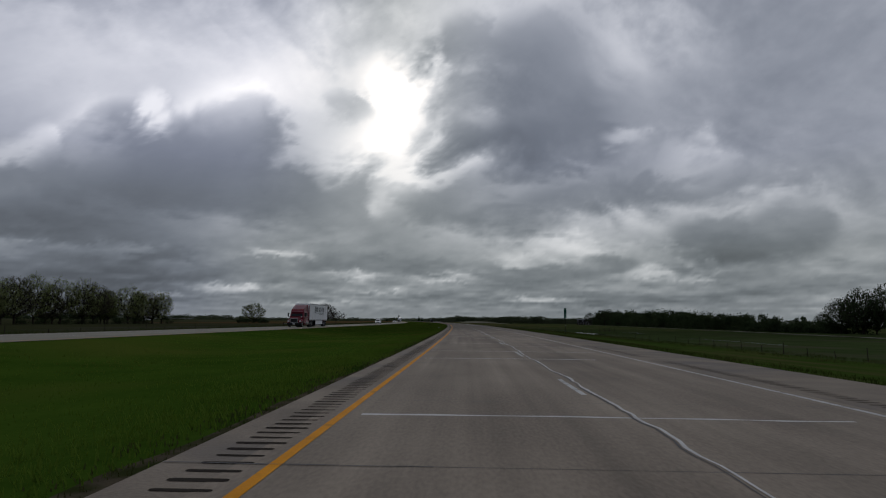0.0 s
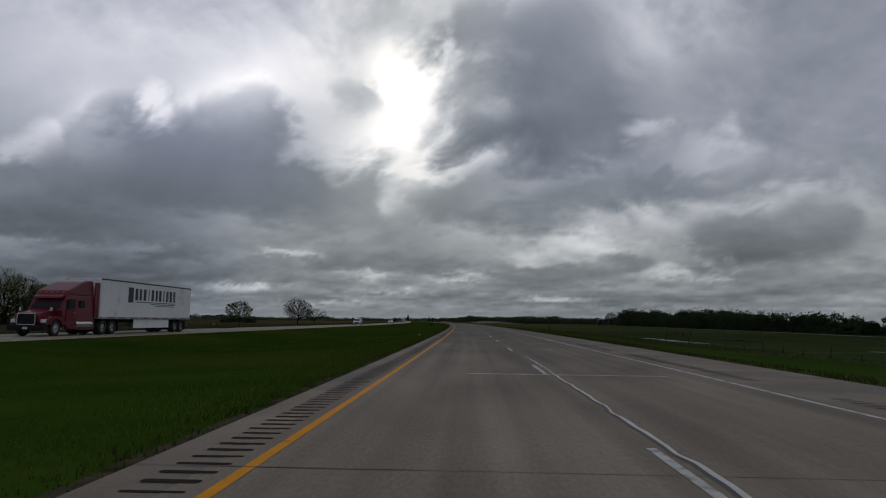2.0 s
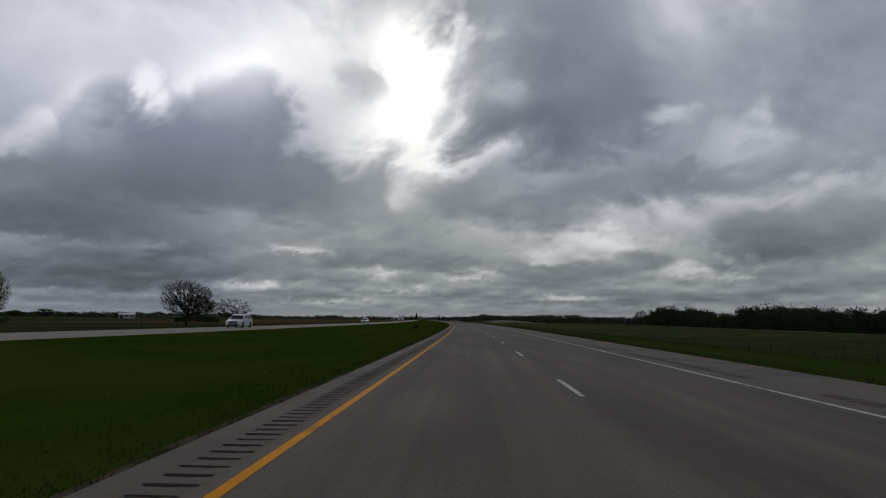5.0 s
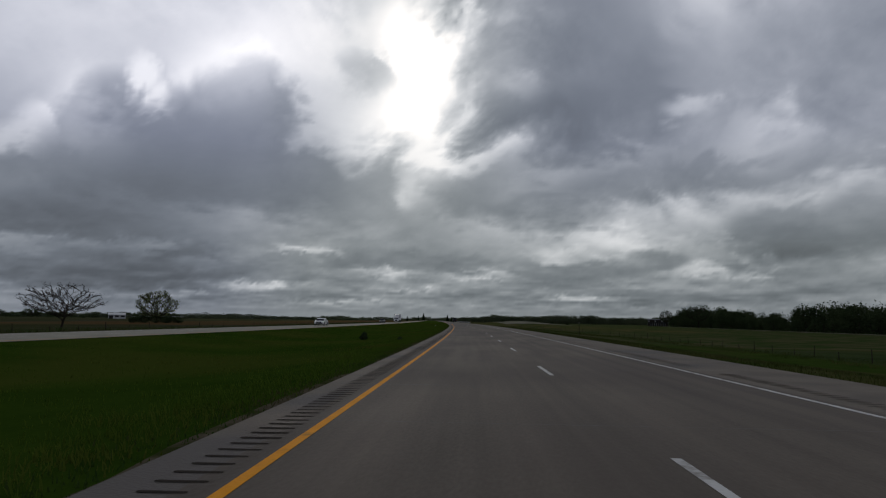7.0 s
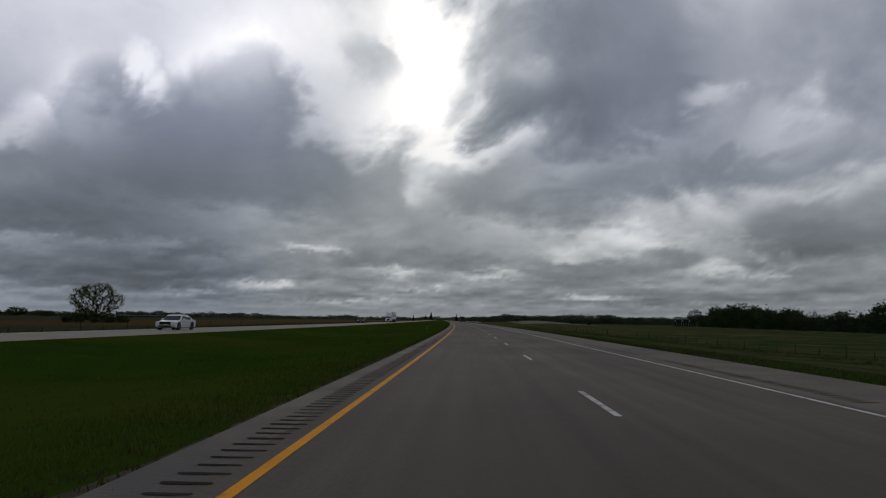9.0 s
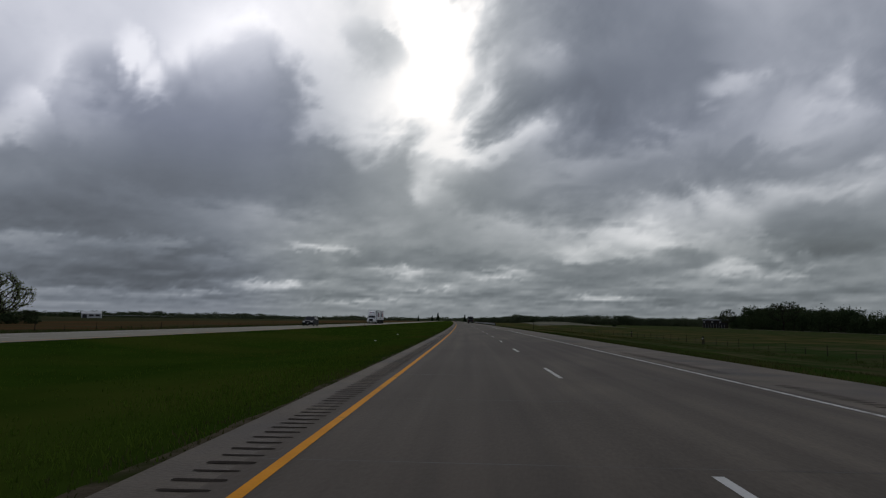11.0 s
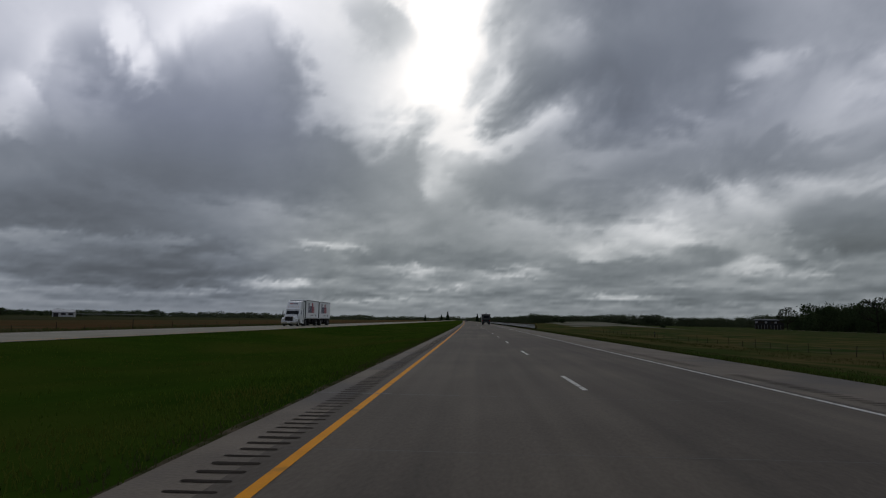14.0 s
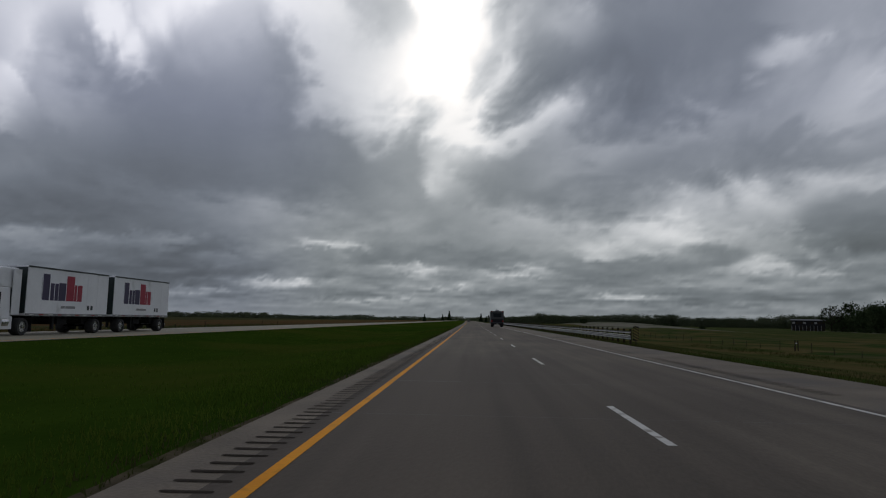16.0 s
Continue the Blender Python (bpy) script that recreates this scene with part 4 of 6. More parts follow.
plate_mat = surface("plate", (0.5, 0.5, 0.48), (0.6, 0.6, 0.58), 0.5, 4, 30, 0.0)


def wheel(parent, x, y, r, width, side_, rim_mat=None, dual=False):
    """A wheel with tyre, rim and hub under its vehicle."""
    rim_mat = rim_mat or alloy
    bm = bmesh.new()
    half = width / 2
    profile = [(r * 0.62, -half), (r * 0.93, -half), (r, -half * 0.7), (r, half * 0.7), (r * 0.93, half), (r * 0.62, half)]
    rings = []
    for i in range(28):
        a_ = 6.28318 * i / 28
        rings.append([bm.verts.new((w, rad * math.cos(a_), rad * math.sin(a_))) for rad, w in profile])
    for i in range(28):
        for j in range(len(profile)):
            bm.faces.new((rings[i][j], rings[i][(j + 1) % 6], rings[(i + 1) % 28][(j + 1) % 6], rings[(i + 1) % 28][j]))
    bmesh.ops.recalc_face_normals(bm, faces=bm.faces)
    tyre = part("wheel", bm, rubber, parent, smooth=False)
    tyre.location = (x, y, r)
    rim = bmesh.new()
    rod_into(rim, (side_ * half * -0.2, 0, 0), (side_ * half * 0.75, 0, 0), r * 0.63, r * 0.63, 24)
    part("rim", rim, rim_mat, tyre)
    hub = bmesh.new()
    rod_into(hub, (side_ * half * 0.7, 0, 0), (side_ * half * 1.05, 0, 0), r * 0.26, r * 0.2, 12)
    for i in range(8):
        a_ = 6.28318 * i / 8
        rod_into(hub, (side_ * half * 0.74, r * 0.42 * math.cos(a_), r * 0.42 * math.sin(a_)), (side_ * half * 0.8, r * 0.42 * math.cos(a_), r * 0.42 * math.sin(a_)), r * 0.08, r * 0.08, 8)
    part("hub", hub, black_plastic if dual else chrome, tyre)
    return tyre


def solid(outline, x0, x1, bevel=0.05, inset=None):
    """A body with a side outline (y, z), from x0 to x1; inset(z) draws the flanks in."""
    bm = bmesh.new()
    a_ = [bm.verts.new((x0 + (inset(z, y) if inset else 0), y, z)) for y, z in outline]
    b_ = [bm.verts.new((x1 - (inset(z, y) if inset else 0), y, z)) for y, z in outline]
    bm.faces.new(a_)
    bm.faces.new(list(reversed(b_)))
    k = len(outline)
    for i in range(k):
        bm.faces.new((a_[i], b_[i], b_[(i + 1) % k], a_[(i + 1) % k]))
    bmesh.ops.recalc_face_normals(bm, faces=bm.faces)
    if bevel:
        bmesh.ops.bevel(bm, geom=list(bm.edges), offset=bevel, segments=2, affect="EDGES", profile=0.6)
    return bm


def van_trailer(ob, y0, length, z0=1.15, z1=4.1, w=2.59, axles=(), front_rail=True):
    """A box trailer behind y0 (front), running backwards."""
    h = w / 2
    body = part("trailer_box", box(-h, h, y0 - length, y0, z0, z1, bevel=0.03), trailer_white, ob, "white ribbed trailer box")
    for i in range(int(length / 1.2) + 1):
        y = y0 - 0.15 - i * (length - 0.3) / int(length / 1.2)
        for x in (-h, h):
            part("panel_rib", box(x - 0.012, x + 0.012, y - 0.025, y + 0.025, z0 + 0.16, z1 - 0.12), trailer_white, body)
    for z, t_, m_ in ((z1 - 0.05, 0.1, steel), (z0 + 0.06, 0.16, steel)):
        r = bmesh.new()
        for x in (-h, h):
            box_into(r, x - 0.02, x + 0.02, y0 - length, y0, z - t_ / 2, z + t_ / 2, bevel=0.008)
        part("side_rail", r, m_ if z < 2 else lettering_dark, body)
    for i in range(int(length / 0.9)):
        y = y0 - 0.5 - i * 0.9
        for x in (-h - 0.022, h + 0.022):
            part("marker_strip", box(x - 0.004, x + 0.004, y - 0.2, y + 0.2, z0 + 0.04, z0 + 0.09), lamp_red if i % 2 else plate_mat, body)
    door = part("rear_door", box(-h + 0.06, h - 0.06, y0 - length - 0.03, y0 - length - 0.005, z0 + 0.1, z1 - 0.1, bevel=0.008), trailer_white, body)
    bars = bmesh.new()
    for x in (-0.7, -0.3, 0.3, 0.7):
        rod_into(bars, (x, y0 - length - 0.05, z0 + 0.1), (x, y0 - length - 0.05, z1 - 0.1), 0.018)
    part("lock_rod", bars, steel, door)
    frame_ = bmesh.new()
    for x in (-0.5, 0.5):
        box_into(frame_, x - 0.06, x + 0.06, y0 - length + 0.2, y0 - 0.5, z0 - 0.25, z0 - 0.002)
    part("chassis", frame_, black_plastic, ob)
    for y in axles:
        under = bmesh.new()
        box_into(under, -0.75, 0.75, y - 0.85, y + 0.85, 0.62, z0 - 0.004, bevel=0.03)
        for x in (-0.5, 0.5):
            rod_into(under, (x, y - 0.5, 0.35), (x, y + 0.5, 0.35), 0.13, 0.13, 10)
        part("suspension", under, black_plastic, ob)
    for i in range(int(length / 1.6)):
        y = y0 - 0.8 - i * 1.6
        part("cross_member", box(-h + 0.12, h - 0.12, y - 0.05, y + 0.05, z0 - 0.16, z0 - 0.003), black_plastic, ob)
    bumper = bmesh.new()
    box_into(bumper, -1.1, 1.1, y0 - length - 0.02, y0 - length + 0.08, 0.5, 0.62)
    for x in (-0.6, 0.6):
        box_into(bumper, x - 0.05, x + 0.05, y0 - length, y0 - length + 0.06, 0.62, z0)
    part("rear_guard", bumper, steel, ob)
    for x in (-1.0, 1.0):
        part("tail_light", box(x - 0.12, x + 0.12, y0 - length - 0.035, y0 - length - 0.006, z0 - 0.02, z0 + 0.09, bevel=0.01), lamp_red, ob)
        part("mud_flap", box(x - 0.3, x + 0.3, axles[-1] - 0.75, axles[-1] - 0.73, 0.2, z0 - 0.1), black_plastic, ob)
    for y in axles:
        for x, sd in ((-h + 0.28, -1), (h - 0.28, 1)):
            wheel(ob, x, y, 0.5, 0.56, sd, alloy)
        part("axle", rod((-h + 0.3, y, 0.5), (h - 0.3, y, 0.5), 0.07), black_plastic, ob)
    return body


def sign_writing(parent, x, side_, y0, z0, height, pieces):
    """Lettering turned into plain bars on a trailer's flank. pieces: (offset, width, height share, lift share, material)."""
    for off, w, hs, lift, m_ in pieces:
        part("lettering_bar", box(x - 0.003, x + 0.003, y0 + side_ * off - w / 2, y0 + side_ * off + w / 2, z0 + lift * height, z0 + (lift + hs) * height), m_, parent)


def tractor(ob, colour, sleeper, high):
    """A bonneted road tractor: front at y = 0, running backwards."""
    back = -5.5 if sleeper else -4.1
    rear_lip = back if sleeper else back - 0.65
    hood = part("hood", solid([(-0.12, 0.95), (-0.05, 1.25), (-0.25, 1.5), (-1.9, 1.78), (-1.9, 0.75), (-0.2, 0.75)], -0.78, 0.78, 0.06), colour, ob, "sloping painted hood")
    for x in (-1, 1):
        fender = solid([(-0.25, 0.75), (-0.3, 1.05), (-0.75, 1.28), (-1.35, 1.3), (-1.95, 1.1), (-2.0, 0.7), (-1.85, 0.72), (-1.7, 0.98), (-1.3, 1.1), (-0.95, 1.05), (-0.75, 0.75)], x * 0.98 - 0.24, x * 0.98 + 0.24, 0.03)
        part("fender", fender, colour, ob)
        part("headlight", box(x * 0.98 - 0.16, x * 0.98 + 0.16, -0.36, -0.2, 0.88, 1.1, bevel=0.03), lamp_clear, ob, "clear headlamp")
        part("turn_signal", box(x * 1.12 - 0.05, x * 1.12 + 0.05, -0.42, -0.3, 0.92, 1.06, bevel=0.02), lamp_amber, ob)
    grille = part("grille", box(-0.62, 0.62, -0.1, -0.008, 0.72, 1.46, bevel=0.02), black_plastic, ob, "dark grille in a chrome surround")
    surround = bmesh.new()
    for x in (-0.58, 0.58):
        box_into(surround, x - 0.03, x + 0.03, -0.09, 0.0, 0.74, 1.46, bevel=0.01)
    for z in (0.75, 1.45):
        box_into(surround, -0.55, 0.55, -0.09, 0.0, z - 0.025, z + 0.025, bevel=0.01)
    part("grille_surround", surround, chrome, grille)
    for i in range(7):
        part("grille_bar", box(-0.52, 0.52, -0.02, -0.002, 0.84 + i * 0.085, 0.865 + i * 0.085), black_plastic, grille)
    part("bumper", solid([(0.02, 0.38), (0.05, 0.72), (-0.45, 0.74), (-0.5, 0.36)], -1.2, 1.2, 0.05), black_plastic if sleeper else chrome, ob)
    part("plate", box(-0.16, 0.16, 0.035, 0.055, 0.46, 0.6), plate_mat, ob)
    cab_top = 2.75
    cab = part("cab", solid([(-1.85, 0.8), (-1.8, 1.72), (-2.35, cab_top), (back, cab_top), (back, 0.7), (-2.0, 0.7)], -1.2, 1.2, 0.07, lambda z, y: 0.1 if z > 2.2 else 0.0), colour, ob, "painted cab")
    part("windscreen", solid([(-1.86, 1.8), (-1.81, 1.84), (-2.27, 2.55), (-2.34, 2.53)], -0.98, 0.98, 0.01, lambda z, y: 0.06 if z > 2.2 else 0.0), glass_dark, cab, "dark tinted windscreen")
    part("sun_visor", solid([(-1.98, 2.5), (-2.02, 2.62), (-2.38, 2.78), (-2.36, 2.66)], -1.0, 1.0, 0.015), colour, cab)
    for x, sd in ((-1.2, -1), (1.2, 1)):
        part("side_window", solid([(-2.35, 1.85), (-2.6, 2.45), (-3.2, 2.45), (-3.2, 1.8)], x - 0.012, x + 0.012, 0.0, None), glass_dark, cab)
        door = part("door", solid([(-2.2, 0.95), (-2.2, 1.75), (-3.3, 1.72), (-3.3, 0.95)], x - 0.018, x + 0.018, 0.0), colour, cab)
        part("door_handle", box(x + sd * 0.02 - 0.012, x + sd * 0.02 + 0.012, -3.2, -3.05, 1.55, 1.6), chrome, door)
        arm = part("mirror", box(x + sd * 0.28 - 0.1, x + sd * 0.28 + 0.1, -1.98, -1.86, 1.75, 2.4, bevel=0.03), black_plastic if sleeper else truck_white, cab)
        part("mirror_arm", rod((x, -2.2, 2.3), (x + sd * 0.28, -1.92, 2.25), 0.025), black_plastic, arm)
        part("hood_mirror", box(x * 0.86 - 0.07, x * 0.86 + 0.07, -0.95, -0.85, 1.62, 1.85, bevel=0.03), chrome if sleeper else black_plastic, hood)
        part("step", box(x - 0.08, x + 0.08, -3.3, -2.25, 0.45, 0.72, bevel=0.03), colour, ob)
        tank = rod((x * 0.8, -3.35, 0.75), (x * 0.8, back + 0.2, 0.75), 0.33, 0.33, 18)
        part("fuel_tank", tank, chrome, ob)
        part("side_fairing", box(x - 0.03, x + 0.03, back - 0.1, -3.35, 0.38, 1.1, bevel=0.015), colour, ob)
        if sleeper:
            part("sleeper_window", box(x - 0.012, x + 0.012, -4.35, -3.75, 1.9, 2.4), glass_dark, cab)
        part("extender", box(x - 0.03, x + 0.03, back - (0.55 if sleeper else 0.65), back, 1.2, high - 0.1, bevel=0.01), colour, cab)
    part("roof_fairing", solid([(-2.3, 2.7), (-2.55, 3.05), (back + 1.2, high - 0.15), (back + 0.6, high), (rear_lip, high), (rear_lip, 2.7)], -1.2, 1.2, 0.09, lambda z, y: 0.16 if z > 3.2 else 0.1), colour, ob, "tall rounded roof fairing")
    for x in (-0.8, -0.4, 0, 0.4, 0.8):
        part("roof_light", box(x - 0.06, x + 0.06, -2.5, -2.4, 2.9, 2.96, bevel=0.01), lamp_amber, ob)
    rails = bmesh.new()
    rear = back - 3.3 if sleeper else back - 2.1
    for x in (-0.42, 0.42):
        box_into(rails, x - 0.05, x + 0.05, rear, -0.5, 0.65, 0.92)
    part("chassis", rails, black_plastic, ob)
    part("fifth_wheel", box(-0.45, 0.45, rear + 0.7, rear + 1.7, 0.92, 1.12, bevel=0.03), black_plastic, ob)
    axles = [-1.3] + ([back - 1.2, back - 2.5] if sleeper else [back - 1.0])
    for i, y in enumerate(axles):
        for x, sd in ((-1.02, -1), (1.02, 1)):
            wheel(ob, x if i == 0 else x * 0.97, y, 0.51, 0.3 if i == 0 else 0.56, sd, alloy)
        part("axle", rod((-0.95, y, 0.5), (0.95, y, 0.5), 0.07), black_plastic, ob)
    for x in (-0.95, 0.95):
        part("mud_flap", box(x - 0.3, x + 0.3, axles[-1] - 0.78, axles[-1] - 0.76, 0.2, 0.95), black_plastic, ob)


LANE = -27.4


def on_far_lane(s, l=LANE):
    x, y = along(s, l + float(opposite_shift(s)))
    return (float(x), float(y), -0.05 + float(opposite_drop(s)))


def red_truck():
    ob = thing("semi_truck", "red sleeper tractor with a long white box trailer on the road", "truck", on_far_lane(110.5, -26.3), heading(110) + 180)
    tractor(ob, red_paint, True, 3.85)
    body = van_trailer(ob, -6.1, 15.6, axles=(-18.6, -19.9))
    for x in (-1.2, 1.2):
        part("side_skirt", box(x - 0.02, x + 0.02, -17.4, -11.2, 0.42, 1.14, bevel=0.01), trailer_white, ob, "white trailer side skirt")
        legs = part("landing_leg", box(x * 0.6 - 0.07, x * 0.6 + 0.07, -9.6, -9.4, 0.3, 1.14), black_plastic, ob)
        part("foot", box(x * 0.6 - 0.15, x * 0.6 + 0.15, -9.65, -9.35, 0.24, 0.3), black_plastic, legs)
    for x, sd in ((-1.302, -1), (1.302, 1)):
        pieces = [(-4.2, 0.8, 0.8, 0.2, lettering_dark)] + [(-3.3 + 0.68 * i, 0.44 if i not in (3, 7) else 0.17, 0.62, 0.34, lettering_dark) for i in range(11)]
        pieces += [(0.2, 7.0, 0.045, 0.22, lettering_dark), (1.5, 4.6, 0.045, 0.13, lettering_dark), (1.7, 4.0, 0.035, 0.05, lettering_dark)]
        sign_writing(body, x, -1, -14.6, 2.15, 1.5, pieces)
    return ob


def white_double():
    ob = thing("double_truck", "white day-cab tractor pulling two short white box trailers", "truck", on_far_lane(573.9), heading(574) + 180)
    tractor(ob, truck_white, False, 3.9)
    for y0 in (-5.2, -14.6):
        body = van_trailer(ob, y0, 8.55, axles=(y0 - 7.3,))
        part("tool_box", box(-0.9, 0.9, y0 - 4.6, y0 - 3.6, 0.6, 1.1, bevel=0.03), black_plastic, ob)
        # dark sheet on the white front wall paints the shade of the gap
        part("front_frame", box(-1.24, 1.24, y0 + 0.003, y0 + 0.02, 1.3, 4.0), lettering_dark, body)
        for x in (-1.302, 1.302):
            pieces = [(-1.95, 0.72, 1.0, 0.0, lettering_violet), (-1.1, 0.78, 0.66, 0.0, lettering_violet), (-0.3, 0.72, 0.7, 0.0, lettering_violet),
                      (0.52, 0.84, 1.0, 0.0, lettering_red), (1.4, 0.84, 0.66, 0.0, lettering_red), (0.4, 1.5, 0.1, -0.3, wire_grey)]
            sign_writing(body, x, -1, y0 - 3.6, 2.1, 1.6, pieces)
            part("placard", box(x - 0.004, x + 0.004, y0 - 6.35, y0 - 6.1, 1.55, 1.85), lettering_dark, body)
            part("placard", box(x - 0.004, x + 0.004, y0 - 6.75, y0 - 6.5, 1.55, 1.85), lettering_dark, body)
    dolly = part("dolly", box(-0.5, 0.5, -17.4, -14.9, 0.75, 1.1, bevel=0.03), black_plastic, ob, "black converter dolly")
    part("drawbar", rod((0, -13.6, 0.8), (0, -15.2, 0.85), 0.08), black_plastic, dolly)
    for x, sd in ((-1.01, -1), (1.01, 1)):
        wheel(ob, x, -15.8, 0.5, 0.56, sd, alloy)
    for x in (-0.9, 0.9):
        part("landing_leg", box(x - 0.07, x + 0.07, -8.4, -8.2, 0.3, 1.14), black_plastic, ob)
        part("landing_leg", box(x - 0.07, x + 0.07, -17.9, -17.7, 0.3, 1.14), black_plastic, ob)
    for x in (-1.2, 1.2):
        for off, w, m_ in ((-0.5, 0.2, lettering_violet), (-0.26, 0.18, lettering_violet), (0, 0.2, lettering_violet), (0.28, 0.22, lettering_red), (0.54, 0.2, lettering_red)):
            part("lettering_bar", box(off - w / 2 - 0.0, off + w / 2, -2.74, -2.7, 3.28, 3.5), m_, ob) if x > 0 else None
    return ob


def car(name, label, colour, at, turn, length=4.8, width=1.85, height=1.46, tall=False):
    """A passenger car: front at y = 0, running backwards."""
    ob = thing(name, label, "car", at, turn)
    L_, h = length, height
    belt = 0.92 if not tall else 1.05
    lower = [(-0.02, 0.32), (0.0, 0.62), (-0.12, belt - 0.2), (-1.15, belt), (-1.35, belt + 0.02), (-L_ + 0.9, belt + 0.06), (-L_ + 0.1, belt + (0.02 if not tall else 0.08)), (-L_, 0.7), (-L_ + 0.02, 0.35), (-L_ + 0.3, 0.24), (-0.3, 0.22)]
    body = part("body", solid(lower, -width / 2, width / 2, 0.07), colour, ob, "painted body shell")
    if tall:
        roof = [(-1.2, belt - 0.03), (-1.95, h - 0.06), (-2.3, h), (-L_ + 0.7, h - 0.03), (-L_ + 0.12, belt + 0.05)]
    else:
        roof = [(-1.25, belt - 0.02), (-2.05, h - 0.04), (-2.5, h), (-3.3, h - 0.04), (-L_ + 0.55, belt + 0.03)]
    part("cabin", solid(roof, -width / 2 + 0.06, width / 2 - 0.06, 0.06, lambda z, y: 0.16 if z > belt + 0.2 else 0.0), colour, ob)
    (ya, za), (yb, zb) = roof[0], roof[1]
    screen = solid([(ya - 0.04, za + 0.06), (ya, za + 0.08), (yb + 0.0, zb - 0.02), (yb - 0.07, zb - 0.03)], -width / 2 + 0.16, width / 2 - 0.16, 0.01, lambda z, y: 0.12 if z > belt + 0.2 else 0.0)
    part("windscreen", screen, glass_dark, ob, "dark windscreen")
    yc = roof[3][0]
    for sd in (-1, 1):
        x0, x1 = sd * (width / 2 - 0.062), sd * (width / 2 - 0.205)
        for ys in ((-1.55, -2.1, -2.75, -2.75), (-2.85, -2.85, yc - 0.05, yc - 0.45)):
            bm = bmesh.new()
            v = [bm.verts.new((x0 + sd * 0.012, ys[0], belt + 0.05)), bm.verts.new((x1 + sd * 0.012, ys[1], h - 0.13)), bm.verts.new((x1 + sd * 0.012, ys[2], h - 0.13)), bm.verts.new((x0 + sd * 0.012, ys[3], belt + 0.05))]
            v2 = [bm.verts.new((q.co.x - sd * 0.03, q.co.y, q.co.z)) for q in v]
            bm.faces.new(v)
            bm.faces.new(list(reversed(v2)))
            for i in range(4):
                bm.faces.new((v[i], v2[i], v2[(i + 1) % 4], v[(i + 1) % 4]))
            bmesh.ops.recalc_face_normals(bm, faces=bm.faces)
            part("side_window", bm, glass_dark, ob)
        part("headlight", box(sd * 0.68 - 0.2, sd * 0.68 + 0.2, -0.2, 0.0, 0.64, 0.8, bevel=0.04), lamp_clear, ob, "clear headlamp")
        part("tail_light", box(sd * 0.72 - 0.14, sd * 0.72 + 0.14, -L_ - 0.01, -L_ + 0.2, 0.78, 0.95, bevel=0.03), lamp_red, ob)
        m_ = part("mirror", box(sd * (width / 2 + 0.1) - 0.1, sd * (width / 2 + 0.1) + 0.1, -1.72, -1.58, belt + 0.02, belt + 0.17, bevel=0.03), colour, ob)
        part("mirror_glass", box(sd * (width / 2 + 0.1) - 0.08, sd * (width / 2 + 0.1) + 0.08, -1.735, -1.722, belt + 0.04, belt + 0.15), glass_dark, m_)
        for y in (-2.4, -3.4):
            part("door_handle", box(sd * (width / 2 + 0.012) - 0.015, sd * (width / 2 + 0.012) + 0.015, y - 0.2, y, belt - 0.14, belt - 0.1), colour, ob)
        for y in (-0.9, -L_ + 0.95):
            arch = bmesh.new()
            bmesh.ops.create_cone(arch, cap_ends=True, segments=24, radius1=0.41, radius2=0.41, depth=0.02, matrix=Matrix.Translation((sd * (width / 2 + 0.004), y, 0.36)) @ pose(0, 0, 0, 0, 90, 0))
            part("wheel_arch", arch, black_plastic, ob)
            wheel(ob, sd * (width / 2 - 0.08), y, 0.34 if not tall else 0.36, 0.22, sd, alloy)
    grille = part("grille", box(-0.52, 0.52, -0.05, 0.012, 0.5, 0.78, bevel=0.015), black_plastic, ob)
    part("badge_bar", box(-0.4, 0.4, 0.008, 0.02, 0.635, 0.655), chrome, grille)
    part("lower_intake", box(-0.6, 0.6, -0.06, 0.008, 0.3, 0.44, bevel=0.02), black_plastic, ob)
    part("plate", box(-0.16, 0.16, 0.006, 0.016, 0.46, 0.54), plate_mat, ob)
    if tall:
        for x in (-0.6, 0.6):
            part("roof_rail", rod((x, -2.4, h + 0.03), (x, -L_ + 0.9, h + 0.02), 0.02), black_plastic, ob)
    return ob


red_truck()
white_double()
car("sedan", "white four-door sedan on the far carriageway", car_white, on_far_lane(368.2), heading(368) + 180)
car("suv", "black sport utility car on the far carriageway", car_dark, on_far_lane(490), heading(490) + 180, 4.7, 1.9, 1.68, True)
car("suv", "white sport utility car far off on the other carriageway", car_white, on_far_lane(252), heading(252) + 180, 4.7, 1.9, 1.7, True)
x, y = along(1010, 1.9)
car("sedan", "dark car far ahead in the passing lane", car_dark, (float(x), float(y), 0.0), heading(1010))


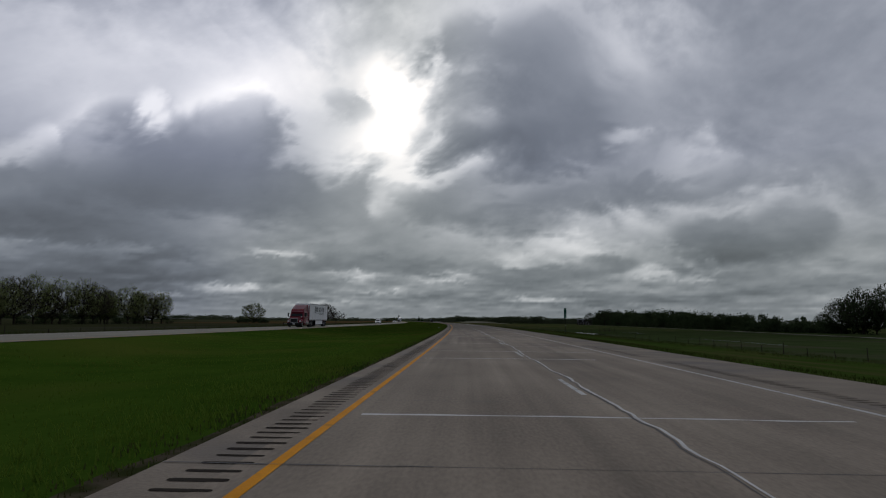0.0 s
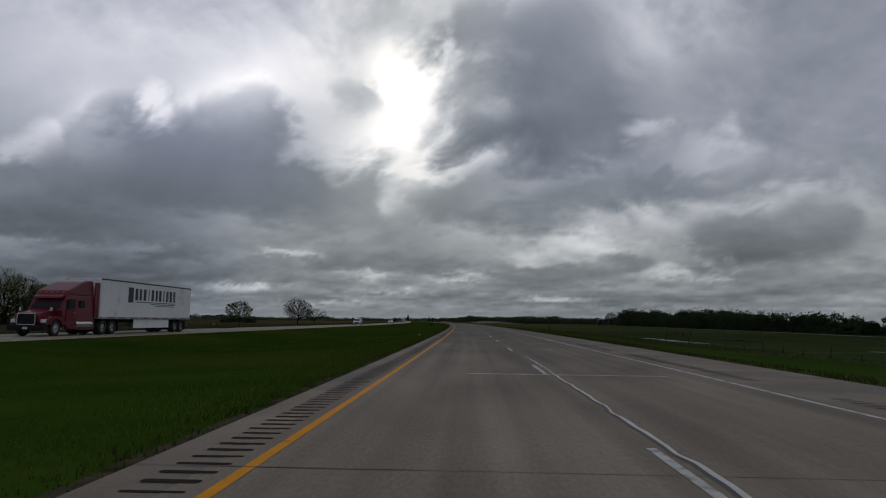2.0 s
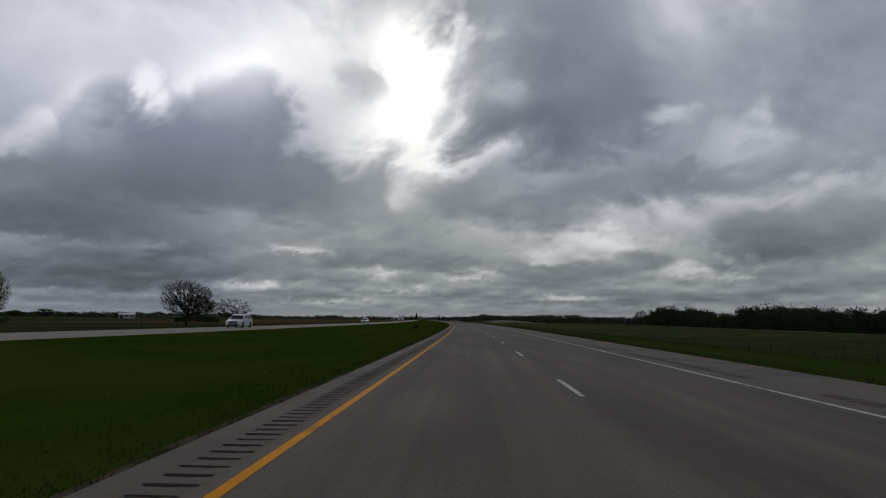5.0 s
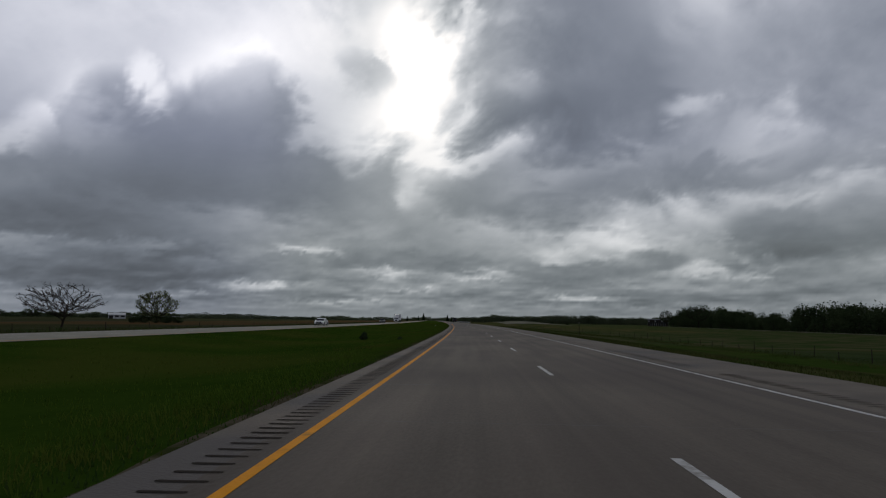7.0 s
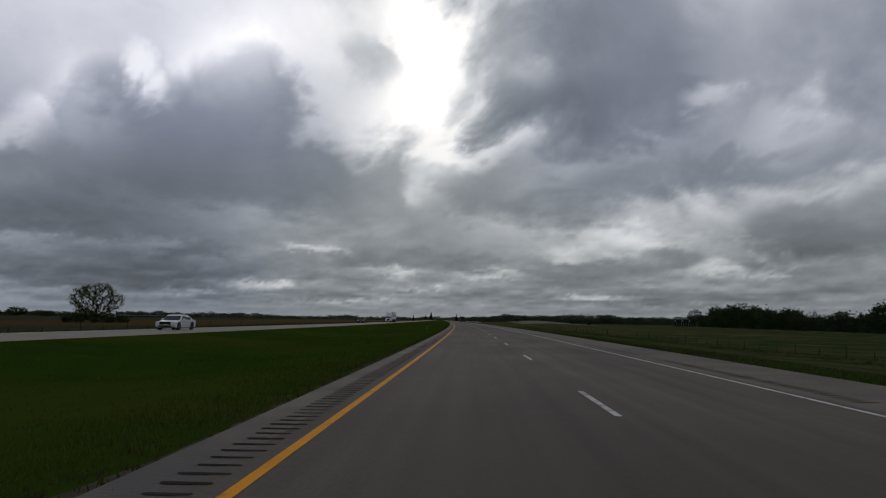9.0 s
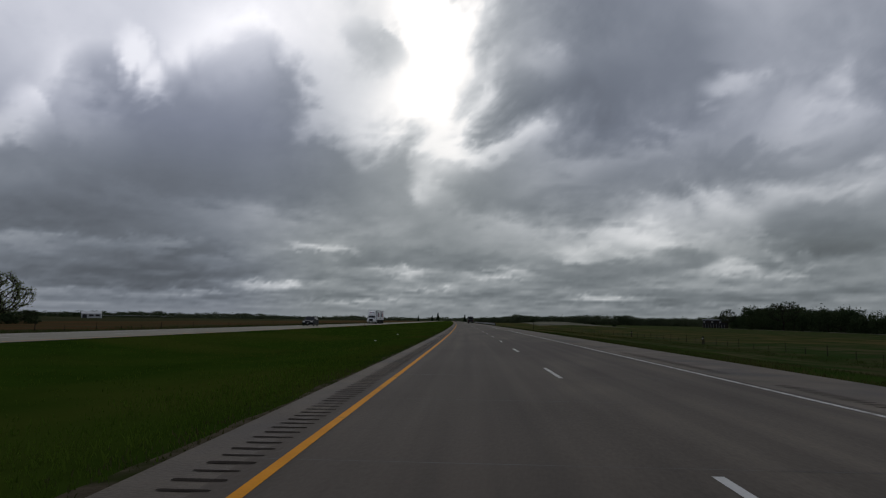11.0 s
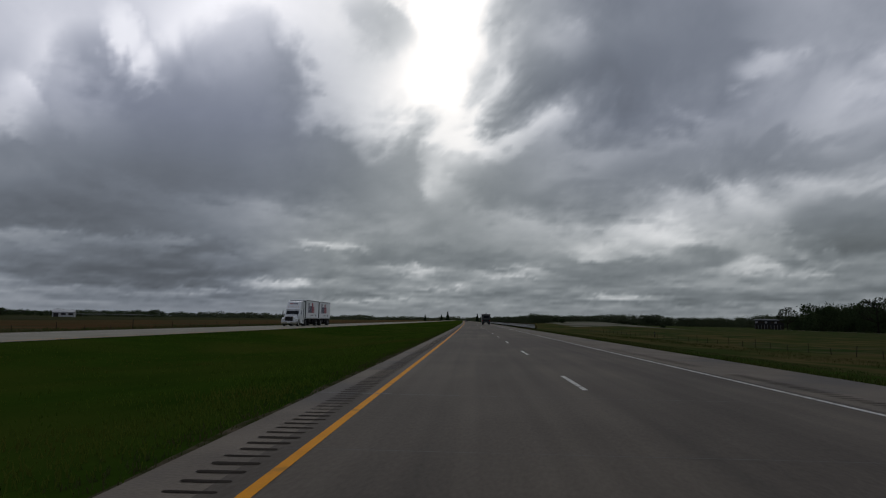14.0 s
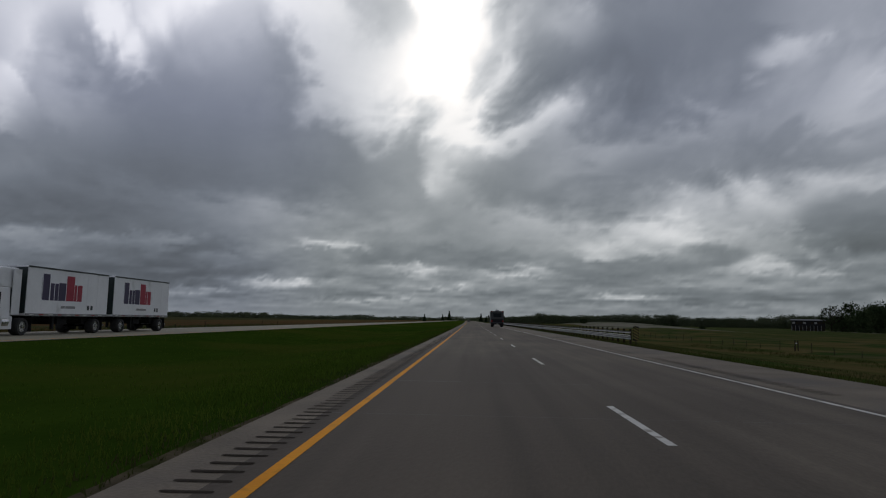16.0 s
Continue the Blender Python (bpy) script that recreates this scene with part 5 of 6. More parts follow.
def motorhome():
    x, y = along(667, 6.6)
    ob = thing("motorhome", "dark boxy motorhome seen from behind on the road", "motorhome", (float(x), float(y), 0.0), heading(667))
    body = part("body", box(-1.22, 1.22, 0.0, 7.6, 0.75, 3.05, bevel=0.08), coach_dark, ob, "dark grey coach body")
    part("rear_window", box(-0.75, 0.75, -0.015, 0.03, 1.9, 2.6, bevel=0.02), glass_dark, body)
    part("ladder_panel", box(-1.12, 1.12, -0.012, 0.02, 0.95, 1.5, bevel=0.02), black_plastic, body)
    part("roof_unit", box(-0.35, 0.35, 1.2, 2.1, 3.05, 3.32, bevel=0.06), plate_mat, ob, "pale roof air unit")
    part("bumper", box(-1.2, 1.2, -0.12, 0.05, 0.5, 0.72, bevel=0.03), black_plastic, ob)
    for sd in (-1, 1):
        part("tail_light", box(sd * 1.05 - 0.1, sd * 1.05 + 0.1, -0.02, 0.03, 1.0, 1.3, bevel=0.02), lamp_red, ob)
        part("marker_light", box(sd * 1.0 - 0.08, sd * 1.0 + 0.08, -0.02, 0.03, 2.9, 2.96), lamp_red, ob)
        part("mud_flap", box(sd * 0.85 - 0.3, sd * 0.85 + 0.3, 1.0, 1.03, 0.15, 0.75), black_plastic, ob)
        for yy in (1.7, 6.3):
            wheel(ob, sd * 0.92, yy, 0.4, 0.5 if yy < 3 else 0.26, sd, alloy)
        part("mirror", box(sd * 1.45 - 0.1, sd * 1.45 + 0.1, 7.1, 7.2, 1.9, 2.3, bevel=0.03), black_plastic, ob)
        part("mirror_arm", rod((sd * 1.2, 7.1, 2.2), (sd * 1.45, 7.15, 2.15), 0.02), black_plastic, ob)
    part("plate", box(-0.16, 0.16, -0.13, -0.121, 0.55, 0.67), plate_mat, ob)
    part("cab_nose", solid([(7.55, 0.6), (7.55, 2.0), (8.0, 1.5), (8.6, 1.25), (8.65, 0.6)], -1.0, 1.0, 0.08), coach_dark, ob)
    return ob


motorhome()

# ---- roadside furniture ----
green_sign = surface("green_sign_sheeting", (0.005, 0.05, 0.034), (0.008, 0.066, 0.045), 0.6, 2, 20, 0.02, shine=0.15)
sign_faint = surface("faded_sign_white", (0.1, 0.2, 0.16), (0.16, 0.28, 0.23), 0.45, 2, 20, 0.0)
sign_white = surface("sign_white", (0.4, 0.41, 0.38), (0.5, 0.51, 0.47), 0.45, 2, 20, 0.0)
sign_yellow = surface("hazard_yellow", (0.17, 0.135, 0.018), (0.22, 0.175, 0.025), 0.5, 2, 20, 0.02)
post_dark = surface("dark_steel_post", (0.012, 0.012, 0.01), (0.026, 0.025, 0.021), 0.9, 3, 30, 0.1, shine=0.05)
wood_grey = surface("weathered_post", (0.024, 0.02, 0.015), (0.048, 0.04, 0.03), 0.95, 4, 40, 0.4, shine=0.0)
wire_mat = surface("fence_wire", (0.04, 0.04, 0.038), (0.07, 0.068, 0.062), 0.8, 4, 40, 0.0, shine=0.1)
litter_mat = surface("pale_litter", (0.5, 0.5, 0.48), (0.68, 0.68, 0.66), 0.6, 5, 30, 0.2)
barn_mat = surface("white_metal_siding", (0.27, 0.277, 0.282), (0.36, 0.367, 0.375), 0.6, 0.4, 4, 0.1)
shed_mat = surface("dark_shed_siding", (0.018, 0.018, 0.02), (0.036, 0.035, 0.034), 0.9, 0.4, 4, 0.1, shine=0.1)
water_mat = surface("shallow_water", (0.02, 0.022, 0.02), (0.035, 0.036, 0.03), 0.06, 0.5, 3, 0.02, shine=0.6)


def writing(text, size, material, parent, m_, name="lettering"):
    """Raised letters in the built-in font, turned into a mesh."""
    cu = bpy.data.curves.new(name, "FONT")
    cu.body, cu.size, cu.extrude, cu.align_x, cu.align_y = text, size, 0.003, "CENTER", "CENTER"
    tmp = new("tmp", cu)
    me = bpy.data.meshes.new_from_object(tmp.evaluated_get(bpy.context.evaluated_depsgraph_get()))
    bpy.data.objects.remove(tmp)
    me.materials.clear()
    ob = mesh_part(name, me, material, parent)
    ob.matrix_local = m_
    return ob


def milepost(s, l):
    ob = thing("mile_marker", "tall narrow green mile marker with white figures on a post", "road sign", spot(s, l, -0.13), heading(s))
    post = bmesh.new()
    box_into(post, -0.022, 0.022, -0.02, 0.02, -0.2, 2.9)
    part("post", post, post_dark, ob, "dark steel post")
    panel = part("panel", box(-0.135, 0.135, -0.034, -0.022, 2.08, 3.14, bevel=0.003), green_sign, ob, "green reflective panel")
    border = bmesh.new()
    for x in (-0.122, 0.122):
        box_into(border, x - 0.003, x + 0.003, -0.038, -0.0345, 2.1, 3.12)
    for z in (2.1, 3.12):
        box_into(border, -0.119, 0.119, -0.038, -0.0345, z - 0.003, z + 0.003)
    part("border", border, sign_faint, panel)
    part("heading_bar", box(-0.08, 0.08, -0.038, -0.0345, 2.98, 3.02), sign_faint, panel)
    writing("5", 0.27, sign_faint, panel, pose(0, -0.038, 2.52, 90, 0, 0))
    part("lettering_bar", box(-0.05, 0.06, -0.038, -0.0345, 2.13, 2.2), sign_faint, panel)
    part("lettering_bar", box(0.0, 0.06, -0.038, -0.0345, 2.2, 2.32), sign_faint, panel)
    part("reflector", box(-0.045, 0.045, -0.03, -0.022, 1.27, 1.35, bevel=0.004), sign_white, ob)
    return ob


milepost(72.5, 12.6)


def delineator(s, l):
    ob = thing("delineator_post", "thin dark roadside post with a small white reflector", "road post", spot(s, l), heading(s), "delineator posts")
    post = bmesh.new()
    box_into(post, -0.026, 0.026, -0.012, 0.012, -0.2, 1.38, bevel=0.004)
    part("post", post, post_dark, ob)
    part("reflector", box(-0.035, 0.035, -0.028, -0.013, 1.26, 1.33, bevel=0.006), sign_white, ob, "round-cornered white reflector")
    return ob


stake = delineator(152.4, 12.2)
for s, l in ((303, 12.2), (477.2, 12.2), (640, 12.2), (800, 12.2), (960, 12.2), (500.6, -17.3), (541.7, -32.9)):
    # those of the other carriageway face its own traffic
    copy_thing(stake, pose(*spot(s, l, -0.3 if -20 < l < 0 else 0.0), 0, 0, heading(s) + (180 if l < 0 else 0)))


def wire_fence(name, label, s0, s1, step, l0, seed, height=1.25):
    """A field fence: a post at every step and four wires."""
    rng = np.random.RandomState(seed)
    ob = thing(name, label, "fence")
    posts = []
    for s in np.arange(s0, s1, step):
        l = l0 + (7 * min(1, max(0, (s - 300) / 220)) if l0 > 0 else 0) + 0.9 * (float(fbm(np.array(s * 0.01), np.array(float(seed)), 2)) - 0.5) + rng.normal(0, 0.05)
        posts.append((s + rng.normal(0, 0.3), l))
    shapes = []
    for i in range(5):
        shapes.append(None)
    for i, (s, l) in enumerate(posts):
        x, y, z = spot(s, l)
        k = i % 5
        lean = rng.normal(0, 2.5)
        if shapes[k] is None:
            r = 0.034 + 0.02 * rng.rand()
            o = part("post", rod((0, 0, -0.25), (rng.normal(0, 0.03), rng.normal(0, 0.03), height * (0.6 + 0.45 * rng.rand())), r, r * 0.8, 7), wood_grey, ob)
            shapes[k] = o.data
        else:
            o = new("post", shapes[k])
            o.parent = ob
        o.matrix_world = pose(x, y, z, lean, rng.normal(0, 2.5), rng.rand() * 360)
    for h in (height * 0.18, height * 0.32, height * 0.46, height * 0.58):
        bm = bmesh.new()
        for (sa, la), (sb, lb) in zip(posts, posts[1:]):
            xa, ya, za = spot(sa, la, h)
            xb, yb, zb = spot(sb, lb, h)
            rod_into(bm, (xa, ya, za), (xb, yb, zb), 0.0025, 0.0025, 3)
        part("wire", bm, wire_mat, ob)
    return ob


wire_fence("wire_fence", "sagging wire fence on weathered wooden posts along the ditch", 10, 720, 5.0, 37.0, 3, 1.2)
wire_fence("wire_fence", "wire fence on wooden posts beyond the far carriageway", 60, 760, 6.0, -44, 8)


def corner_brace(s, l):
    ob = thing("fence_brace", "wooden H-shaped corner brace of a field fence", "fence", spot(s, l), heading(s) + 80)
    for x in (-0.6, 0.6):
        part("post", rod((x, 0, -0.3), (x, 0, 1.4), 0.08, 0.07, 9), wood_grey, ob)
    part("rail", rod((-0.53, 0, 0.95), (0.53, 0, 1.0), 0.055, 0.055, 8), wire_grey, ob, "pale cross rail")
    return ob


brace = corner_brace(632, 45.0)
copy_thing(brace, pose(*spot(487, 41.5), 0, 0, heading(487) + 80))
copy_thing(brace, pose(*spot(540, 43.5), 0, 0, heading(540) + 80))
copy_thing(brace, pose(*spot(214, -53), 0, 0, heading(214)))


def corral(s, l, bays):
    """A run of rough rails on uneven posts."""
    rng = np.random.RandomState(17)
    ob = thing("rail_fence", "weathered rail fence of an old corral in the wet field", "fence", spot(s, l), heading(s) - 62)
    for i in range(bays + 1):
        x = 2.6 * i + rng.normal(0, 0.15)
        part("post", rod((x, 0, -0.3), (x + rng.normal(0, 0.06), rng.normal(0, 0.06), 1.35 + 0.4 * rng.rand()), 0.1, 0.085, 8), wood_grey, ob)
    for i in range(bays):
        for z in (0.55, 1.15):
            if rng.rand() < 0.8:
                part("rail", rod((2.6 * i, 0.1, z + rng.normal(0, 0.05)), (2.6 * i + 2.6, 0.1, z + rng.normal(0, 0.05)), 0.05, 0.05, 7), wood_grey, ob)
    return ob


corral(241, 55.0, 3)


def guardrail(s0, s1, l):
    """A corrugated steel rail on posts, with a second rail above, and a striped marker at its end."""
    ob = thing("guardrail", "double galvanised steel guardrail on posts beside the shoulder", "guardrail")
    wave = ((0.0, 0.0), (0.045, 0.025), (0.0, 0.075), (0.0, 0.1), (0.045, 0.15), (0.0, 0.2), (0.0, 0.235), (0.06, 0.27), (0.0, 0.31))
    ss = np.arange(s0, s1 + 1, 4.0)
    for base in (0.08, 0.5):
        prof = wave[:9] if base < 0.3 else wave[:5]
        v, f = [], []
        for s in ss:
            for dx, dz in prof:
                x, y = along(s, l - dx)
                v.append((float(x), float(y), base + dz))
            for dx, dz in reversed(prof):
                x, y = along(s, l - dx + 0.012)
                v.append((float(x), float(y), base + dz))
        k = 2 * len(prof)
        for i in range(len(ss) - 1):
            for j in range(k):
                f.append((i * k + j, i * k + (j + 1) % k, (i + 1) * k + (j + 1) % k, (i + 1) * k + j))
        f += [tuple(range(k)), tuple(range((len(ss) - 1) * k, len(ss) * k))]
        sheet("rail", v, f, steel, ob, "corrugated steel rail")
    first = None
    for s in np.arange(s0 + 0.5, s1, 1.95):
        x, y, z = spot(s, l + 0.1)
        if first is None:
            o = part("post", box(-0.06, 0.06, -0.08, 0.08, -0.3, 1.05, bevel=0.008), wood_grey, ob)
            first = o.data
        else:
            o = new("post", first)
            o.parent = ob
        o.matrix_world = pose(x, y, z, 0, 0, heading(s))
    return ob


guardrail(588, 800, 12.6)


def hazard_marker(s, l):
    ob = thing("hazard_marker", "black and yellow diagonal striped hazard marker on a post", "road sign", spot(s, l), heading(s))
    part("post", box(-0.025, 0.025, -0.01, 0.03, -0.2, 1.3), post_dark, ob)
    panel = part("panel", box(-0.2, 0.2, -0.022, -0.012, 0.3, 1.25, bevel=0.003), black_plastic, ob, "black striped panel")
    for i in range(5):
        z = 0.36 + i * 0.19
        bm = bmesh.new()
        lo, hi = [], []
        for x, dz in ((-0.19, 0.12), (0.19, -0.1), (0.19, -0.01), (-0.19, 0.21)):
            lo.append(bm.verts.new((x, -0.0255, min(1.24, max(0.31, z + dz)))))
            hi.append(bm.verts.new((x, -0.0225, min(1.24, max(0.31, z + dz)))))
        bm.faces.new(lo)
        bm.faces.new(list(reversed(hi)))
        for a_ in range(4):
            bm.faces.new((lo[a_], lo[(a_ + 1) % 4], hi[(a_ + 1) % 4], hi[a_]))
        bmesh.ops.recalc_face_normals(bm, faces=bm.faces)
        part("stripe", bm, sign_yellow, panel)
    return ob


hazard_marker(587, 12.7)


def puddle(s0, s1, l0, width, seed):
    """Standing water in the ditch, with an uneven shore."""
    rng = np.random.RandomState(seed)
    k = 44
    v = []
    for i in range(k):
        a_ = 6.28318 * i / k
        r = 0.75 + 0.5 * float(fbm(np.array(2 * math.cos(a_) + seed), np.array(2 * math.sin(a_) + 3.0), 3))
        s, l = (s0 + s1) / 2 + (s1 - s0) / 2 * r * math.cos(a_), l0 + width / 2 * r * math.sin(a_)
        x, y = along(s, l)
        v.append((float(x), float(y), float(ground_z((s0 + s1) / 2, l0)) + 0.1))
    ob = sheet("puddle", v, [tuple(range(k))], water_mat)
    return tagged(ob, "still shallow rain water lying in the grass", "water", "puddles", kind="structure")


puddle(176, 203, 40.6, 3.2, 3)
puddle(204, 218, 42.0, 2.6, 5)
puddle(204, 230, 60.0, 2.6, 11)
puddle(104, 156, 52.8, 0.7, 14)


def shrub(s, l, h, seed):
    rng = np.random.RandomState(seed)
    ob = thing("weed_clump", "dark leafy weed clump in the grass median", "shrub", spot(s, l, -0.02), 0, "weed clumps")
    stems, tips = bmesh.new(), []
    for i in range(22):
        a_, t_ = rng.rand() * 6.28, rng.rand() ** 0.7
        q = Vector((math.cos(a_) * 0.42 * t_, math.sin(a_) * 0.42 * t_, 1.0 - 0.75 * t_)) * h * (0.85 + 0.25 * rng.rand())
        rod_into(stems, (0.1 * q.x, 0.1 * q.y, 0), q, 0.011, 0.004, 4)
        for j in range(8):
            tips.append(np.array(q) * (0.15 + 0.85 * j / 7))
    part("stems", stems, bark, ob)
    mesh_part("leaves", fast_mesh("leaves", *leaves_mesh(rng, np.array(tips), np.ones(3), 4, 0.07, 0.05)), leaf_dark, ob)
    return ob


shrub(295.9, -7.0, 0.72, 4)
shrub(299.6, -7.5, 0.68, 5)
shrub(286.5, -3.0, 0.24, 6)
shrub(500.7, -17.1, 0.26, 7)


def litter(s, l, seed):
    rng = np.random.RandomState(seed)
    bm = bmesh.new()
    bmesh.ops.create_icosphere(bm, subdivisions=2, radius=0.045)
    for v in bm.verts:
        v.co = Vector((v.co.x * (1.5 + rng.rand() * 0.5), v.co.y * (1 + rng.rand() * 0.6), max(-0.01, v.co.z * (0.1 + 1.6 * rng.rand()))))
    ob = part("litter", bm, litter_mat)
    ob.matrix_world = pose(*spot(s, l, 0.1), 0, 0, rng.rand() * 360)
    return tagged(ob, "crumpled pale plastic litter lying in the grass", "litter", "litter in the median")


litter(128.6, -2.5, 1)
litter(443, -5.4, 2)
litter(420, -4.6, 3)
litter(338, -35, 4)


def building(name, label, at, turn, length, depth, eaves, ridge, wall_mat, roof_mat, bays):
    ob = thing(name, label, "building", at, turn)
    half = depth / 2
    wall = part("wall", solid([(-half, 0), (-half, eaves), (0, ridge - 0.15), (half, eaves), (half, 0)], -length / 2, length / 2, 0.0), wall_mat, ob)
    for sd in (-1, 1):
        roof = bmesh.new()
        q = [(-length / 2 - 0.4, sd * (half + 0.5), eaves - 0.25), (length / 2 + 0.4, sd * (half + 0.5), eaves - 0.25), (length / 2 + 0.4, 0, ridge), (-length / 2 - 0.4, 0, ridge)]
        a_ = [roof.verts.new(c) for c in q]
        b_ = [roof.verts.new((c[0], c[1], c[2] + 0.18)) for c in q]
        roof.faces.new(a_)
        roof.faces.new(list(reversed(b_)))
        for i in range(4):
            roof.faces.new((a_[i], a_[(i + 1) % 4], b_[(i + 1) % 4], b_[i]))
        bmesh.ops.recalc_face_normals(roof, faces=roof.faces)
        part("roof", roof, roof_mat, ob)
    for i in range(bays):
        x = -length / 2 + (i + 0.5) * length / bays
        w = length / bays * 0.34
        d_ = part("door" if i % 3 == 0 else "window", box(x - w, x + w, -half - 0.06, -half - 0.005, 0.1 if i % 3 == 0 else eaves * 0.4, eaves * 0.8), shed_mat, wall)
        part("frame", box(x - w - 0.12, x + w + 0.12, -half - 0.09, -half - 0.07, eaves * 0.8, eaves * 0.8 + 0.2), wall_mat, d_)
    return ob


building("barn", "long low white metal farm building far across the field", (-625, 1248, -3.2), 30, 25, 12, 6.5, 9.5, barn_mat, barn_mat, 3)


def open_shed(at, turn, length, depth):
    """A long two-storeyed farm shed: a dark roof and upper wall with a band of windows, open below between pale posts."""
    ob = thing("farm_shed", "dark two-storeyed farm shed with an open front among trees", "building", at, turn)
    h0, h1, half = 4.2, 8.4, depth / 2
    wall = part("wall", box(-length / 2, length / 2, -half + 1.2, half, 0, h0), shed_mat, ob)
    upper = part("upper_wall", box(-length / 2, length / 2, -half, half, h0 + 0.004, h1), shed_mat, ob)
    part("roof", solid([(-half - 0.9, h1 + 0.01), (-half - 0.9, h1 + 0.35), (0, h1 + 1.5), (half + 0.9, h1 + 0.35), (half + 0.9, h1 + 0.01)], -length / 2 - 0.8, length / 2 + 0.8, 0.0), coach_dark, ob, "low dark metal roof")
    bays = 9
    for i in range(bays):
        x = -length / 2 + (i + 0.5) * length / bays
        w = length / bays * 0.36
        if i != 4:
            pane = part("window", box(x - w, x + w, -half - 0.05, -half - 0.004, h0 + 1.6, h1 - 0.9), wood_grey if i % 3 else wire_grey, upper)
            part("frame", box(x - w - 0.1, x + w + 0.1, -half - 0.09, -half - 0.054, h0 + 1.4, h0 + 1.58), shed_mat, pane)
        part("post", box(x - length / bays / 2 - 0.14, x - length / bays / 2 + 0.14, -half + 0.02, -half + 0.3, 0, h0), wire_grey, ob, "pale timber post")
        if i % 2 == 0:
            part("door", box(x - w, x + w, -half + 1.1, -half + 1.19, 0.1, h0 * 0.7), wood_grey, wall)
    return ob


open_shed((202, 1153, -2.8), -18, 25, 11)



def irrigation_pivot(a, b, towers):
    """A centre-pivot arm: a pipe on a truss, carried by wheeled towers."""
    a, b = Vector(a), Vector(b)
    span = (b - a).length
    ob = thing("irrigation_pivot", "long galvanised irrigation arm on wheeled towers in a field", "irrigation arm", a, math.degrees(math.atan2(b.y - a.y, b.x - a.x)))
    part("pipe", rod((0, 0, 4.6), (span, 0, 4.6), 0.16, 0.16, 8), barn_mat, ob, "pale water pipe")
    for i in range(towers):
        x = span * (i + 0.5) / towers
        for y in (-2.2, 2.2):
            leg = part("tower_leg", rod((x, 0, 4.5), (x, y, 0.6), 0.1, 0.1, 6), steel, ob)
            part("wheel", rod((x - 0.2, y, 0.6), (x + 0.2, y, 0.6), 0.6, 0.6, 14), rubber, leg)
        bow = bmesh.new()
        w = span / towers
        for j in range(6):
            u0, u1 = j / 6, (j + 1) / 6
            rod_into(bow, (x - w / 2 + w * u0, 0, 4.6 - 1.2 * math.sin(3.14 * u0)), (x - w / 2 + w * u1, 0, 4.6 - 1.2 * math.sin(3.14 * u1)), 0.06, 0.06, 5)
        part("truss", bow, steel, ob)
    return ob


irrigation_pivot((-726, 1393, -3.2), (-620, 1462, -3.2), 4)
for i, (s, l, h) in enumerate(((880, 60, 2.6), (905, 128, 2.2), (935, 118, 3.0))):
    tree("dark bush on a low grassy rise", h, h * 1.4, 210 + i, spot(s, l, -0.2), leaf_dark, 110, 0.05, 1.0, 8, 0.2, 0.25, 0.02, "bushes on the rise")

# ---- grass ----


verge_mat = surface("verge_grass_blades", (0.03, 0.044, 0.008), (0.05, 0.064, 0.014), 0.85, 0.4, 5, 0.0, patch=(0.07, 0.068, 0.022), patch_scale=0.08, patch_amount=0.5, shine=0.0)


